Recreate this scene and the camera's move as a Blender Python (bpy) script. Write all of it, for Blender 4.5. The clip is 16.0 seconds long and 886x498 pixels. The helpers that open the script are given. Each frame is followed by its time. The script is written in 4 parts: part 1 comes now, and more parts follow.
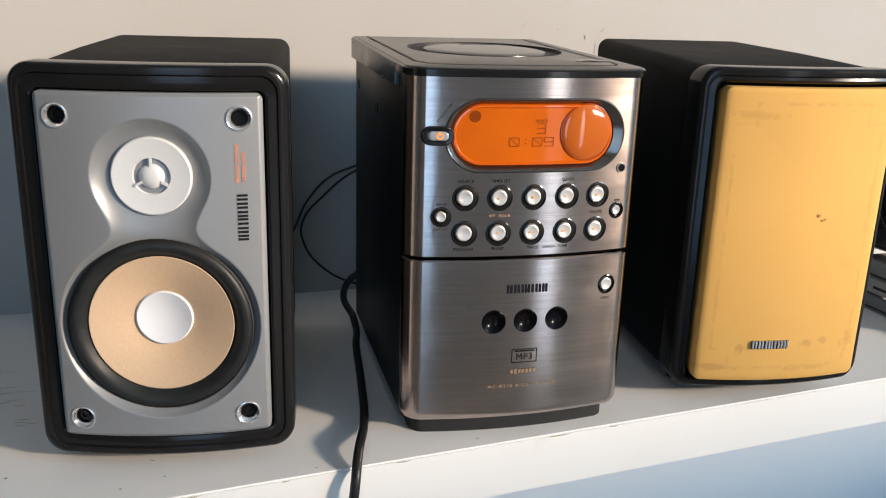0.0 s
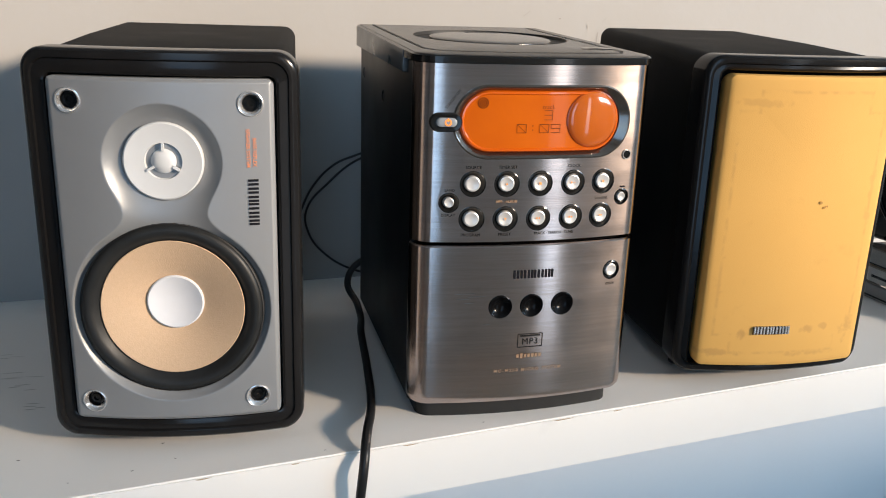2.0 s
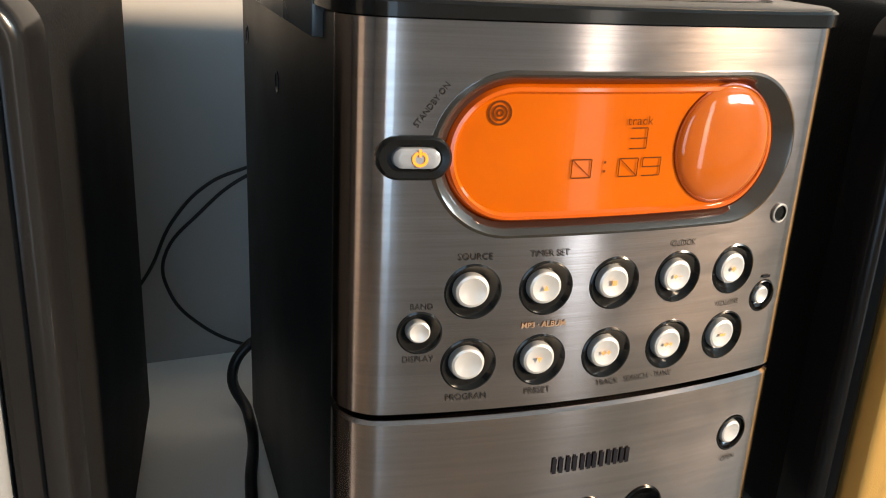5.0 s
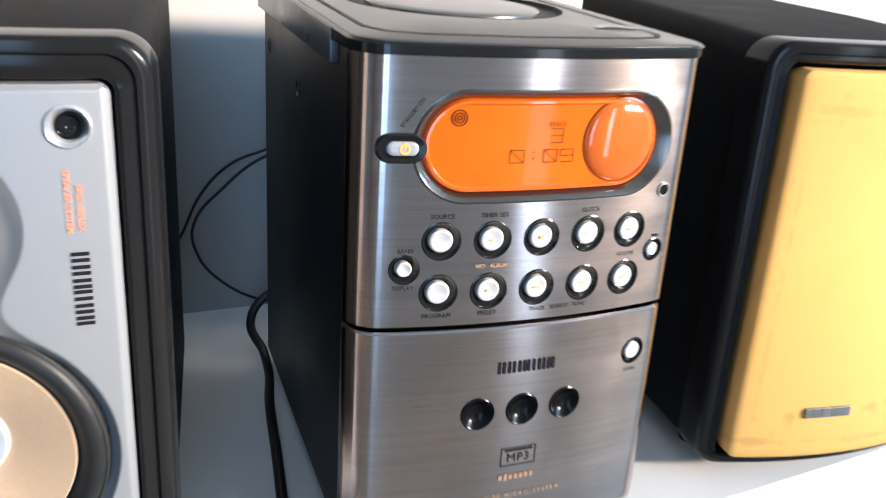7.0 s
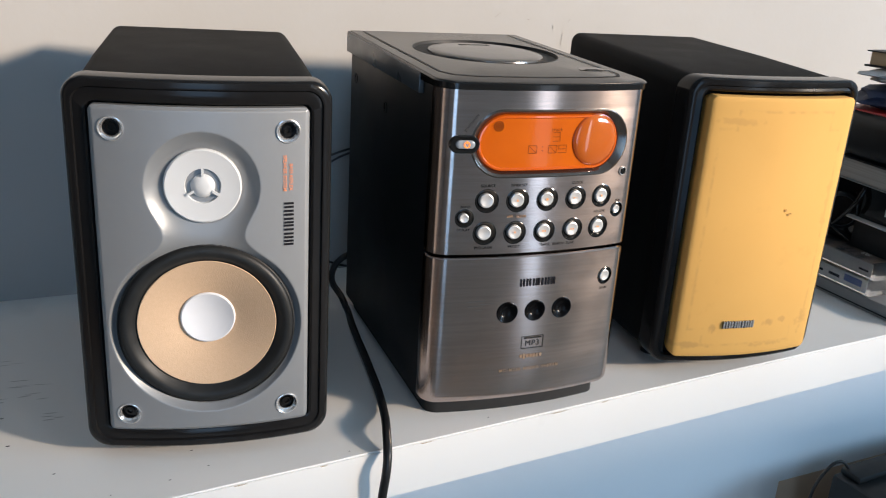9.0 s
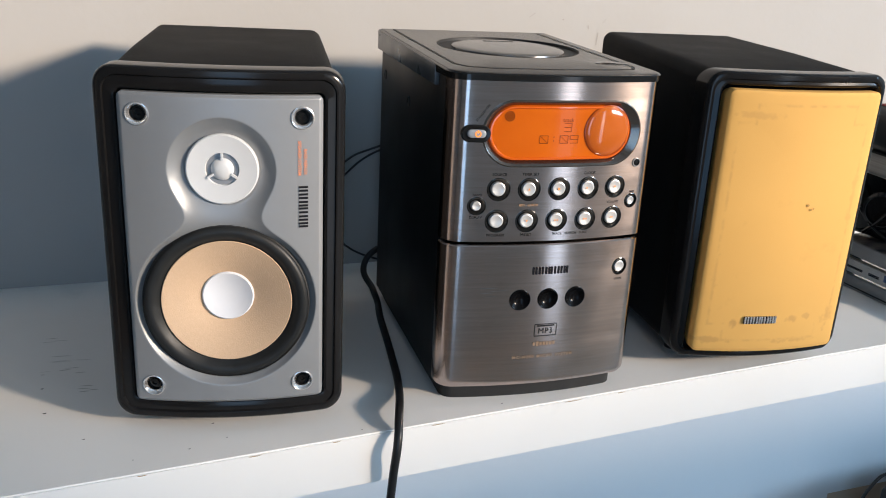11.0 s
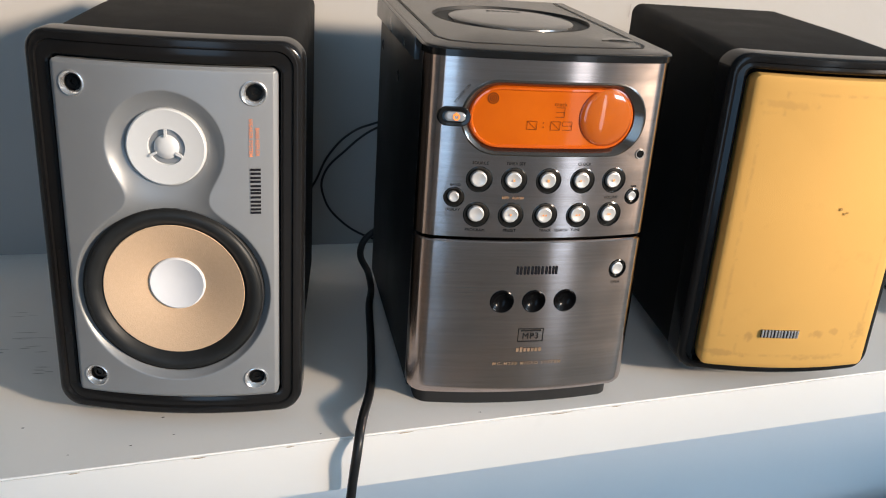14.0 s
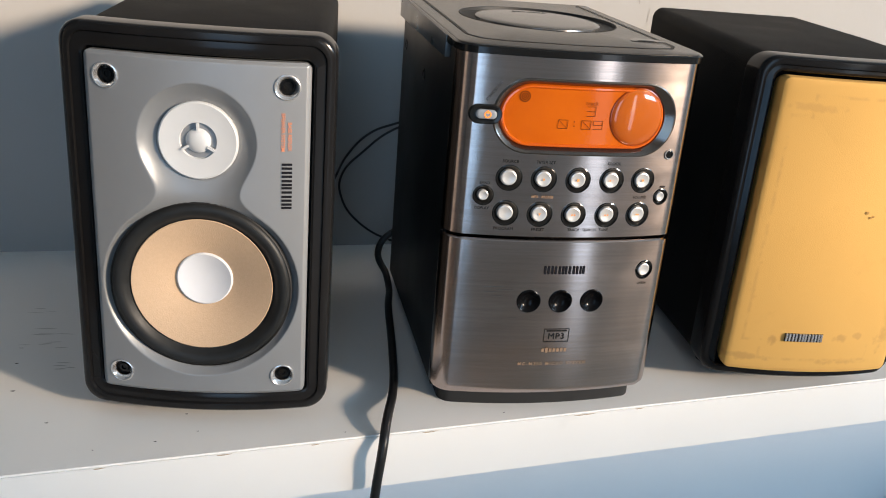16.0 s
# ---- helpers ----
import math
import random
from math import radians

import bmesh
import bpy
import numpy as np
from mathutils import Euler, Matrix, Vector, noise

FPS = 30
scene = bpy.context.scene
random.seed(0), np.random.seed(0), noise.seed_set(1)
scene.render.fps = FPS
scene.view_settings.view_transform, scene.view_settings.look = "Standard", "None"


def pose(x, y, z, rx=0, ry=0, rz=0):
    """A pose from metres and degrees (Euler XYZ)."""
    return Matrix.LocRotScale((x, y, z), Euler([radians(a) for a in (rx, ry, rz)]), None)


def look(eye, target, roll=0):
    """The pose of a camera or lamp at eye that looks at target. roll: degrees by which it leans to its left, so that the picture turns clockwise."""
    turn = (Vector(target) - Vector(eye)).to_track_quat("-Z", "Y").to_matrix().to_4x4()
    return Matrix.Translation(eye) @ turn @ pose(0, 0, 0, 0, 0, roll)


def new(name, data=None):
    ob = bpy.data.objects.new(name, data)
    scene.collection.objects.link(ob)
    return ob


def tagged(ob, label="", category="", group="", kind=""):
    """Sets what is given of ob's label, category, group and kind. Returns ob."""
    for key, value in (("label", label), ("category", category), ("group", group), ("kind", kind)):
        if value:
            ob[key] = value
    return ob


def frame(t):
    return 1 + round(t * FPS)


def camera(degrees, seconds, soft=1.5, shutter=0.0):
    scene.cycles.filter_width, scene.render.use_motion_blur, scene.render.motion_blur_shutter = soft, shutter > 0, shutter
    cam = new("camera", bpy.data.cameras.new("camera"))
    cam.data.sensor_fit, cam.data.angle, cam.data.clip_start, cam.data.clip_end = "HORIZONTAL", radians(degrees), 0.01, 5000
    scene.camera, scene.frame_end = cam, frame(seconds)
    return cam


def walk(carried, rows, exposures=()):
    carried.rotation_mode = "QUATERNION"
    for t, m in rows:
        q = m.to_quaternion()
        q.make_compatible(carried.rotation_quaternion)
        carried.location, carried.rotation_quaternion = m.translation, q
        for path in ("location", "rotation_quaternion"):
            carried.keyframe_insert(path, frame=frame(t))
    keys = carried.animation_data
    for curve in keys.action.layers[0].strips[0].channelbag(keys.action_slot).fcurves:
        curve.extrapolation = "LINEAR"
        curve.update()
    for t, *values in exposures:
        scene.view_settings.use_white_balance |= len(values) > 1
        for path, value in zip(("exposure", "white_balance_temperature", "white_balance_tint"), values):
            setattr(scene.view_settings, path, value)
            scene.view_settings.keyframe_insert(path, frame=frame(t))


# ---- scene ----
SHELF = 0.822
cam = camera(54.5, 16.0, 1.0, 0.4)
PATH = [
    (0, (0.0146, 0.0090, 1.1042), (0.6243, 1.8300, 0.5476), 1.71),
    (0.5, (0.0189, 0.0054, 1.0916), (0.6045, 1.8382, 0.5452), 1.50),
    (1, (0.0186, 0.0061, 1.0924), (0.6041, 1.8370, 0.5379), 1.55),
    (1.5, (0.0065, 0.0101, 1.0993), (0.6138, 1.8246, 0.5186), 1.80),
    (2, (0.0045, 0.0050, 1.1013), (0.6260, 1.8174, 0.5283), 1.90),
    (2.5, (-0.0050, 0.0072, 1.0962), (0.6839, 1.8034, 0.5490), 1.74),
    (2.8, (-0.0031, 0.0466, 1.1014), (0.8134, 1.7851, 0.5458), 1.83),
    (3, (-0.0175, 0.0890, 1.1044), (0.8976, 1.7610, 0.5018), 2.56),
    (3.2, (-0.0216, 0.1089, 1.1145), (0.8971, 1.7646, 0.4730), 3.37),
    (3.5, (-0.0206, 0.1511, 1.0997), (0.9733, 1.7715, 0.4788), 3.53),
    (3.7, (0.0011, 0.1804, 1.0922), (0.9488, 1.8328, 0.4834), 3.63),
    (4, (0.0313, 0.2314, 1.0874), (0.9506, 1.9045, 0.4914), 3.34),
    (4.2, (0.0583, 0.2525, 1.0853), (0.9198, 1.9542, 0.4836), 2.96),
    (6.3, (0.1006, 0.3097, 1.0678), (0.8575, 2.0233, 0.3672), 3.26),
    (6.5, (0.0940, 0.2926, 1.0680), (0.8711, 2.0062, 0.3901), 2.95),
    (7, (0.0522, 0.2008, 1.1040), (0.8557, 1.8972, 0.4137), 3.76),
    (7.2, (0.0368, 0.1570, 1.1188), (0.7940, 1.8662, 0.4086), 4.19),
    (7.5, (-0.0052, 0.0976, 1.1214), (0.7814, 1.7986, 0.4244), 4.78),
    (7.8, (-0.0376, 0.0455, 1.1292), (0.7314, 1.7697, 0.4705), 5.33),
    (8, (-0.0591, 0.0305, 1.1438), (0.7256, 1.7423, 0.4712), 6.15),
    (8.2, (-0.0742, 0.0181, 1.1433), (0.7067, 1.7409, 0.4939), 5.96),
    (8.5, (-0.0813, 0.0213, 1.1567), (0.7342, 1.7187, 0.4821), 5.67),
    (9, (-0.0751, 0.0122, 1.1442), (0.7522, 1.7088, 0.4845), 3.71),
    (9.2, (-0.0782, 0.0005, 1.1420), (0.7552, 1.6954, 0.4842), 3.42),
    (11.3, (-0.0459, -0.0237, 1.1355), (0.6204, 1.7482, 0.4899), 2.86),
    (11.5, (-0.0459, -0.0167, 1.1386), (0.6163, 1.7543, 0.4851), 2.76),
    (12, (-0.0180, 0.0083, 1.1347), (0.5883, 1.8003, 0.4855), 2.89),
    (12.5, (0.0201, 0.0163, 1.1353), (0.5495, 1.8370, 0.4999), 2.43),
    (13, (0.0419, 0.0215, 1.1270), (0.5420, 1.8408, 0.4641), 2.64),
    (13.5, (0.0443, 0.0206, 1.1211), (0.5314, 1.8252, 0.4093), 3.19),
    (14, (0.0281, 0.0153, 1.1371), (0.5602, 1.8019, 0.4119), 4.10),
    (14.5, (0.0212, 0.0092, 1.1421), (0.5824, 1.7905, 0.4274), 4.99),
    (15, (0.0211, 0.0082, 1.1376), (0.5685, 1.7953, 0.4241), 4.96),
    (15.5, (0.0109, 0.0155, 1.1324), (0.5548, 1.8077, 0.4295), 4.78),
    (16, (0.0092, 0.0199, 1.1289), (0.5501, 1.8108, 0.4231), 4.83),
]
EXPOSURES = [(0.0, -0.02, 6440, 10), (2.5, -0.02, 6440, 10), (3.0, 0.00, 6690, 10), (4.0, -0.10, 7140, 10), (4.6, 0.12, 7240, 10), (6.0, 0.70, 7240, 10), (6.5, 0.86, 7240, 10), (7.0, 0.91, 5840, 10),
             (7.5, 0.32, 5640, 10), (8.0, -0.09, 5890, 10), (8.5, -0.15, 5790, 10), (9.0, 0.00, 6140, 10), (11.5, 0.02, 6190, 10), (12.5, -0.02, 6440, 10), (16.0, 0.00, 6440, 10)]
walk(cam, [(t, look(eye, target, roll)) for t, eye, target, roll in PATH], EXPOSURES)

# ---- light ----
SUN_AZ, SUN_EL = 45.0, 16.0     # degrees from -y towards +x, and above the horizon
world = bpy.data.worlds.new("world")
scene.world = world
world.use_nodes = True
wn = world.node_tree.nodes
sky = wn.new("ShaderNodeTexSky")
sky.sky_type, sky.sun_disc = "NISHITA", False
sky.sun_elevation, sky.sun_rotation = radians(SUN_EL), radians(180 - SUN_AZ)
wn["Background"].inputs[1].default_value = 0.12
world.node_tree.links.new(sky.outputs[0], wn["Background"].inputs[0])
sun_way = Vector((math.sin(radians(SUN_AZ)) * math.cos(radians(SUN_EL)), -math.cos(radians(SUN_AZ)) * math.cos(radians(SUN_EL)), math.sin(radians(SUN_EL))))
sun_data = bpy.data.lights.new("sun", "SUN")
sun_data.energy, sun_data.angle, sun_data.color = 6.1, radians(6.0), (1.0, 0.77, 0.55)
sun_lamp = new("sun", sun_data)
sun_lamp.matrix_world = look(sun_way * 8, (0, 0, 0))
sky_data = bpy.data.lights.new("window_skylight", "AREA")
sky_data.shape, sky_data.size, sky_data.size_y, sky_data.energy, sky_data.color = "RECTANGLE", 2.2, 0.75, 74.0, (0.44, 0.72, 1.0)
sky_lamp = new("window_skylight", sky_data)
sky_lamp.matrix_world = look((3.05, -1.63, 2.04), (2.2, 0.5, 1.55))
tall_data = bpy.data.lights.new("tall_window_skylight", "AREA")
tall_data.shape, tall_data.size, tall_data.size_y, tall_data.energy, tall_data.color = "RECTANGLE", 0.55, 1.85, 8.0, (0.37, 0.65, 1.0)
tall_lamp = new("tall_window_skylight", tall_data)
tall_lamp.matrix_world = look((-0.50, -1.63, 1.21), (-0.15, 0.5, 0.95))
# Lamp added only for the vertical reflected streak on the steel front.
streak_data = bpy.data.lights.new("narrow_window_skylight", "AREA")
streak_data.shape, streak_data.size, streak_data.size_y, streak_data.energy, streak_data.color = "RECTANGLE", 0.20, 2.12, 3.4, (0.62, 0.80, 1.0)
streak_lamp = new("narrow_window_skylight", streak_data)
streak_lamp.matrix_world = look((1.10, -1.63, 1.08), (0.6, 0.5, 1.0))


# ---- materials ----
def material(name, color, rough=0.5, metal=0.0, color2=None, scale=60.0, stretch=(1, 1, 1), amount=0.5, bump=0.0, bump_scale=400.0,
             rough_vary=0.1, coat=0.0, emit=None, emit_strength=0.0, aniso=0.0, alpha=None, transmission=0.0, ior=1.45, stain=None, stain_scale=8.0, stain_at=0.6, spec=0.5):
    m = bpy.data.materials.new(name)
    m.use_nodes = True
    nt = m.node_tree
    n, l = nt.nodes, nt.links
    b = n["Principled BSDF"]
    co = n.new("ShaderNodeTexCoord")
    mp = n.new("ShaderNodeMapping")
    mp.inputs["Scale"].default_value = stretch
    l.new(co.outputs["Object"], mp.inputs[0])
    tex = n.new("ShaderNodeTexNoise")
    tex.inputs["Scale"].default_value, tex.inputs["Detail"].default_value = scale, 6
    l.new(mp.outputs[0], tex.inputs["Vector"])
    mix = n.new("ShaderNodeMix")
    mix.data_type = "RGBA"
    c2 = color2 or tuple(c * 0.8 for c in color)
    mix.inputs[6].default_value, mix.inputs[7].default_value = (*color, 1), (*c2, 1)
    ramp = n.new("ShaderNodeMapRange")
    ramp.inputs[1].default_value, ramp.inputs[2].default_value, ramp.inputs[4].default_value = 0.35, 0.7, amount
    l.new(tex.outputs[0], ramp.inputs[0])
    l.new(ramp.outputs[0], mix.inputs[0])
    out = mix.outputs[2]
    if stain:
        t2 = n.new("ShaderNodeTexNoise")
        t2.inputs["Scale"].default_value, t2.inputs["Detail"].default_value = stain_scale, 5
        l.new(co.outputs["Object"], t2.inputs["Vector"])
        r2 = n.new("ShaderNodeMapRange")
        r2.inputs[1].default_value, r2.inputs[2].default_value = stain_at, stain_at + 0.14
        l.new(t2.outputs[0], r2.inputs[0])
        m2 = n.new("ShaderNodeMix")
        m2.data_type = "RGBA"
        m2.inputs[7].default_value = (*stain, 1)
        l.new(r2.outputs[0], m2.inputs[0])
        l.new(out, m2.inputs[6])
        out = m2.outputs[2]
    l.new(out, b.inputs["Base Color"])
    rr = n.new("ShaderNodeMapRange")
    rr.inputs[3].default_value, rr.inputs[4].default_value = max(0.02, rough - rough_vary), min(1, rough + rough_vary)
    l.new(tex.outputs[0], rr.inputs[0])
    l.new(rr.outputs[0], b.inputs["Roughness"])
    b.inputs["Metallic"].default_value, b.inputs["Coat Weight"].default_value, b.inputs["IOR"].default_value = metal, coat, ior
    b.inputs["Coat Roughness"].default_value, b.inputs["Transmission Weight"].default_value = 0.04, transmission
    b.inputs["Specular IOR Level"].default_value = spec
    if bump:
        t3 = n.new("ShaderNodeTexNoise")
        t3.inputs["Scale"].default_value, t3.inputs["Detail"].default_value = bump_scale, 3
        l.new(mp.outputs[0], t3.inputs["Vector"])
        bp = n.new("ShaderNodeBump")
        bp.inputs["Strength"].default_value, bp.inputs["Distance"].default_value = bump, 0.001
        l.new(t3.outputs[0], bp.inputs["Height"])
        l.new(bp.outputs[0], b.inputs["Normal"])
    if aniso:
        tg = n.new("ShaderNodeTangent")
        tg.direction_type, tg.axis = "RADIAL", "Z"
        l.new(tg.outputs[0], b.inputs["Tangent"])
        b.inputs["Anisotropic"].default_value, b.inputs["Anisotropic Rotation"].default_value = aniso, 0.25
    if emit:
        b.inputs["Emission Color"].default_value, b.inputs["Emission Strength"].default_value = (*emit, 1), emit_strength
    if alpha is not None:
        b.inputs["Alpha"].default_value = alpha
    return m


SHELF_WHITE = material("white_laminate", (0.87, 0.855, 0.825), 0.42, color2=(0.79, 0.77, 0.735), scale=5, amount=0.5, bump=0.05, bump_scale=90, stain=(0.70, 0.685, 0.66), stain_scale=9, stain_at=0.66)
# Base set darker than white paint, so the sunlit wall stays dim.
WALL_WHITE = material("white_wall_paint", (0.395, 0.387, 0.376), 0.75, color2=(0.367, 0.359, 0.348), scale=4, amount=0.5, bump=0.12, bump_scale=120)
FLOOR_WOOD = material("light_wood_floor", (0.44, 0.34, 0.25), 0.4, color2=(0.36, 0.27, 0.19), scale=4, stretch=(1, 12, 1), amount=0.8)
WALL_DIM = material("off_white_wall_paint", (0.68, 0.67, 0.655), 0.8, color2=(0.62, 0.61, 0.595), scale=3, bump=0.1, bump_scale=100)
# Darker than the other unseen walls, to cut light bounced from the left.
WALL_TAUPE = material("taupe_wall_paint", (0.36, 0.35, 0.335), 0.8, color2=(0.32, 0.31, 0.295), scale=3, bump=0.1, bump_scale=100)
CEIL_WHITE = material("ceiling_paint", (0.78, 0.78, 0.77), 0.8, scale=3)
VINYL = material("black_vinyl", (0.0075, 0.0078, 0.0083), 0.60, color2=(0.0115, 0.0118, 0.0123), scale=30, amount=0.7, bump=0.3, bump_scale=900, stain=(0.020, 0.020, 0.0205), stain_scale=14, stain_at=0.62, spec=0.09)
BLACK_BODY = material("black_painted_steel", (0.012, 0.0125, 0.013), 0.45, color2=(0.017, 0.0175, 0.018), scale=20, bump=0.1, bump_scale=1200, spec=0.25)
BEZEL_BLACK = material("smoked_gloss_plastic", (0.0085, 0.0083, 0.0086), 0.17, color2=(0.0135, 0.0130, 0.0132), scale=25, stretch=(1, 1, 0.3), amount=0.8, spec=0.30)
GLOSS_BLACK = material("gloss_black_plastic", (0.008, 0.008, 0.008), 0.14, coat=0.15, spec=0.4)
MATT_BLACK = material("matt_black_plastic", (0.015, 0.015, 0.015), 0.6)
RUBBER = material("black_rubber", (0.013, 0.014, 0.0145), 0.46, color2=(0.022, 0.023, 0.023), scale=80, amount=0.6, spec=0.35)
PLATE_SILVER = material("satin_silver_plastic", (0.292, 0.302, 0.312), 0.42, 0.40, color2=(0.276, 0.286, 0.296), scale=60, amount=0.5, rough_vary=0.04)
BRIGHT_SILVER = material("bright_silver", (0.72, 0.72, 0.72), 0.22, 0.8, scale=200)
CONE_TAN = material("tan_paper_cone", (0.58, 0.415, 0.275), 0.62, color2=(0.53, 0.375, 0.24), scale=500, amount=0.6, bump=0.15, bump_scale=1200)
CAP_WHITE = material("white_paper_cap", (0.66, 0.685, 0.73), 0.75, color2=(0.63, 0.655, 0.70), scale=200, amount=0.4, rough_vary=0.04, spec=0.25)
TWEETER_WHITE = material("white_plastic", (0.62, 0.635, 0.645), 0.38, scale=50, amount=0.2)
BRUSHED = material("brushed_steel", (0.60, 0.500, 0.462), 0.175, 1.0, color2=(0.50, 0.415, 0.38), scale=260, stretch=(0.12, 0.12, 14), amount=0.8, bump=0.012, bump_scale=300, rough_vary=0.05, aniso=0.8, stain=(0.46, 0.38, 0.345), stain_scale=22, stain_at=0.60)


def brush(m, dark, light):
    """Coarse streaks along the brushing and dull finger smears, over the fine grain."""
    n, l = m.node_tree.nodes, m.node_tree.links
    b = n["Principled BSDF"]
    co = n.new("ShaderNodeTexCoord")
    for target, stretch, scale, lo, hi, a, z in (("Base Color", (1, 1, 60), 9.0, 0.36, 0.66, dark, light), ("Roughness", (1, 1, 2.2), 26.0, 0.42, 0.72, 0.0, 0.05)):
        mp = n.new("ShaderNodeMapping")
        mp.inputs["Scale"].default_value = stretch
        tex = n.new("ShaderNodeTexNoise")
        tex.inputs["Scale"].default_value, tex.inputs["Detail"].default_value = scale, 5
        rg = n.new("ShaderNodeMapRange")
        rg.inputs[1].default_value, rg.inputs[2].default_value, rg.inputs[3].default_value, rg.inputs[4].default_value = lo, hi, a, z
        l.new(co.outputs["Object"], mp.inputs[0])
        l.new(mp.outputs[0], tex.inputs["Vector"])
        l.new(tex.outputs[0], rg.inputs[0])
        old = b.inputs[target].links[0].from_socket
        if target == "Base Color":
            mul = n.new("ShaderNodeVectorMath")
            mul.operation = "SCALE"
            l.new(old, mul.inputs[0])
            l.new(rg.outputs[0], mul.inputs["Scale"])
            l.new(mul.outputs[0], b.inputs[target])
        else:
            add = n.new("ShaderNodeMath")
            l.new(old, add.inputs[0])
            l.new(rg.outputs[0], add.inputs[1])
            l.new(add.outputs[0], b.inputs[target])


brush(BRUSHED, 0.93, 1.05)
LID_GREY = material("grey_metallic_plastic", (0.072, 0.067, 0.062), 0.26, 0.4, color2=(0.060, 0.056, 0.052), scale=40, rough_vary=0.03)
LID_WINDOW = material("grey_lid_window", (0.090, 0.088, 0.086), 0.24, 0.3, scale=60, amount=0.2, coat=0.3, rough_vary=0.03)
RAIL_GREY = material("grey_rail_plastic", (0.11, 0.115, 0.12), 0.30, 0.3, scale=40)
LID_DARK = material("smoked_lid_window", (0.05, 0.05, 0.05), 0.22, coat=0.4)
CHROME = material("chrome", (0.75, 0.74, 0.72), 0.12, 1.0, scale=40, rough_vary=0.04)
RIM_CLEAR = material("smoked_chrome_rim", (0.19, 0.165, 0.145), 0.17, 0.9, scale=40, rough_vary=0.05)
CAP_SILVER = material("pearl_button", (0.60, 0.60, 0.595), 0.34, 0.4, scale=100, amount=0.2)
LCD = material("orange_lcd", (0.36, 0.072, 0.003), 0.12, color2=(0.46, 0.105, 0.005), scale=18, amount=0.9, coat=0.15, emit=(1.0, 0.125, 0.001), emit_strength=0.15, spec=0.2)
LENS_ORANGE = material("orange_lens", (0.38, 0.095, 0.006), 0.06, color2=(0.29, 0.065, 0.004), scale=30, amount=0.9, coat=1.0, emit=(1.0, 0.14, 0.003), emit_strength=0.165, spec=0.6)
ACRYLIC_EDGE = material("red_orange_acrylic", (0.50, 0.095, 0.005), 0.12, coat=0.8, emit=(1.0, 0.09, 0.0), emit_strength=0.10)
LENS_EDGE = material("dark_orange_edge", (0.28, 0.045, 0.003), 0.2, coat=0.5)
LCD_INK = material("lcd_ink", (0.10, 0.024, 0.004), 0.5, spec=0.1)
GLOW_ORANGE = material("orange_glow", (0.8, 0.2, 0.02), 0.4, emit=(1.0, 0.22, 0.02), emit_strength=1.5)
ICE = material("pale_blue_plastic", (0.30, 0.33, 0.37), 0.16, coat=0.5)
INK_SOFT = material("soft_grey_print", (0.022, 0.020, 0.019), 0.5, spec=0.12)
INK_DARK = material("dark_print", (0.012, 0.012, 0.016), 0.6, spec=0.1)
EYE_BLACK = material("deep_black_gloss", (0.004, 0.004, 0.0045), 0.20, spec=0.14)
INK_ORANGE = material("orange_print", (0.72, 0.26, 0.13), 0.5)
SIGN_ORANGE = material("orange_sign", (0.85, 0.38, 0.12), 0.5)
INK_AMBER = material("amber_print", (0.30, 0.19, 0.115), 0.5)
CLOTH = material("yellow_grille_cloth", (0.69, 0.395, 0.106), 0.85, color2=(0.64, 0.36, 0.096), scale=9, amount=0.6, bump=0.10, bump_scale=1600, stain=(0.58, 0.32, 0.085), stain_scale=24, stain_at=0.62)


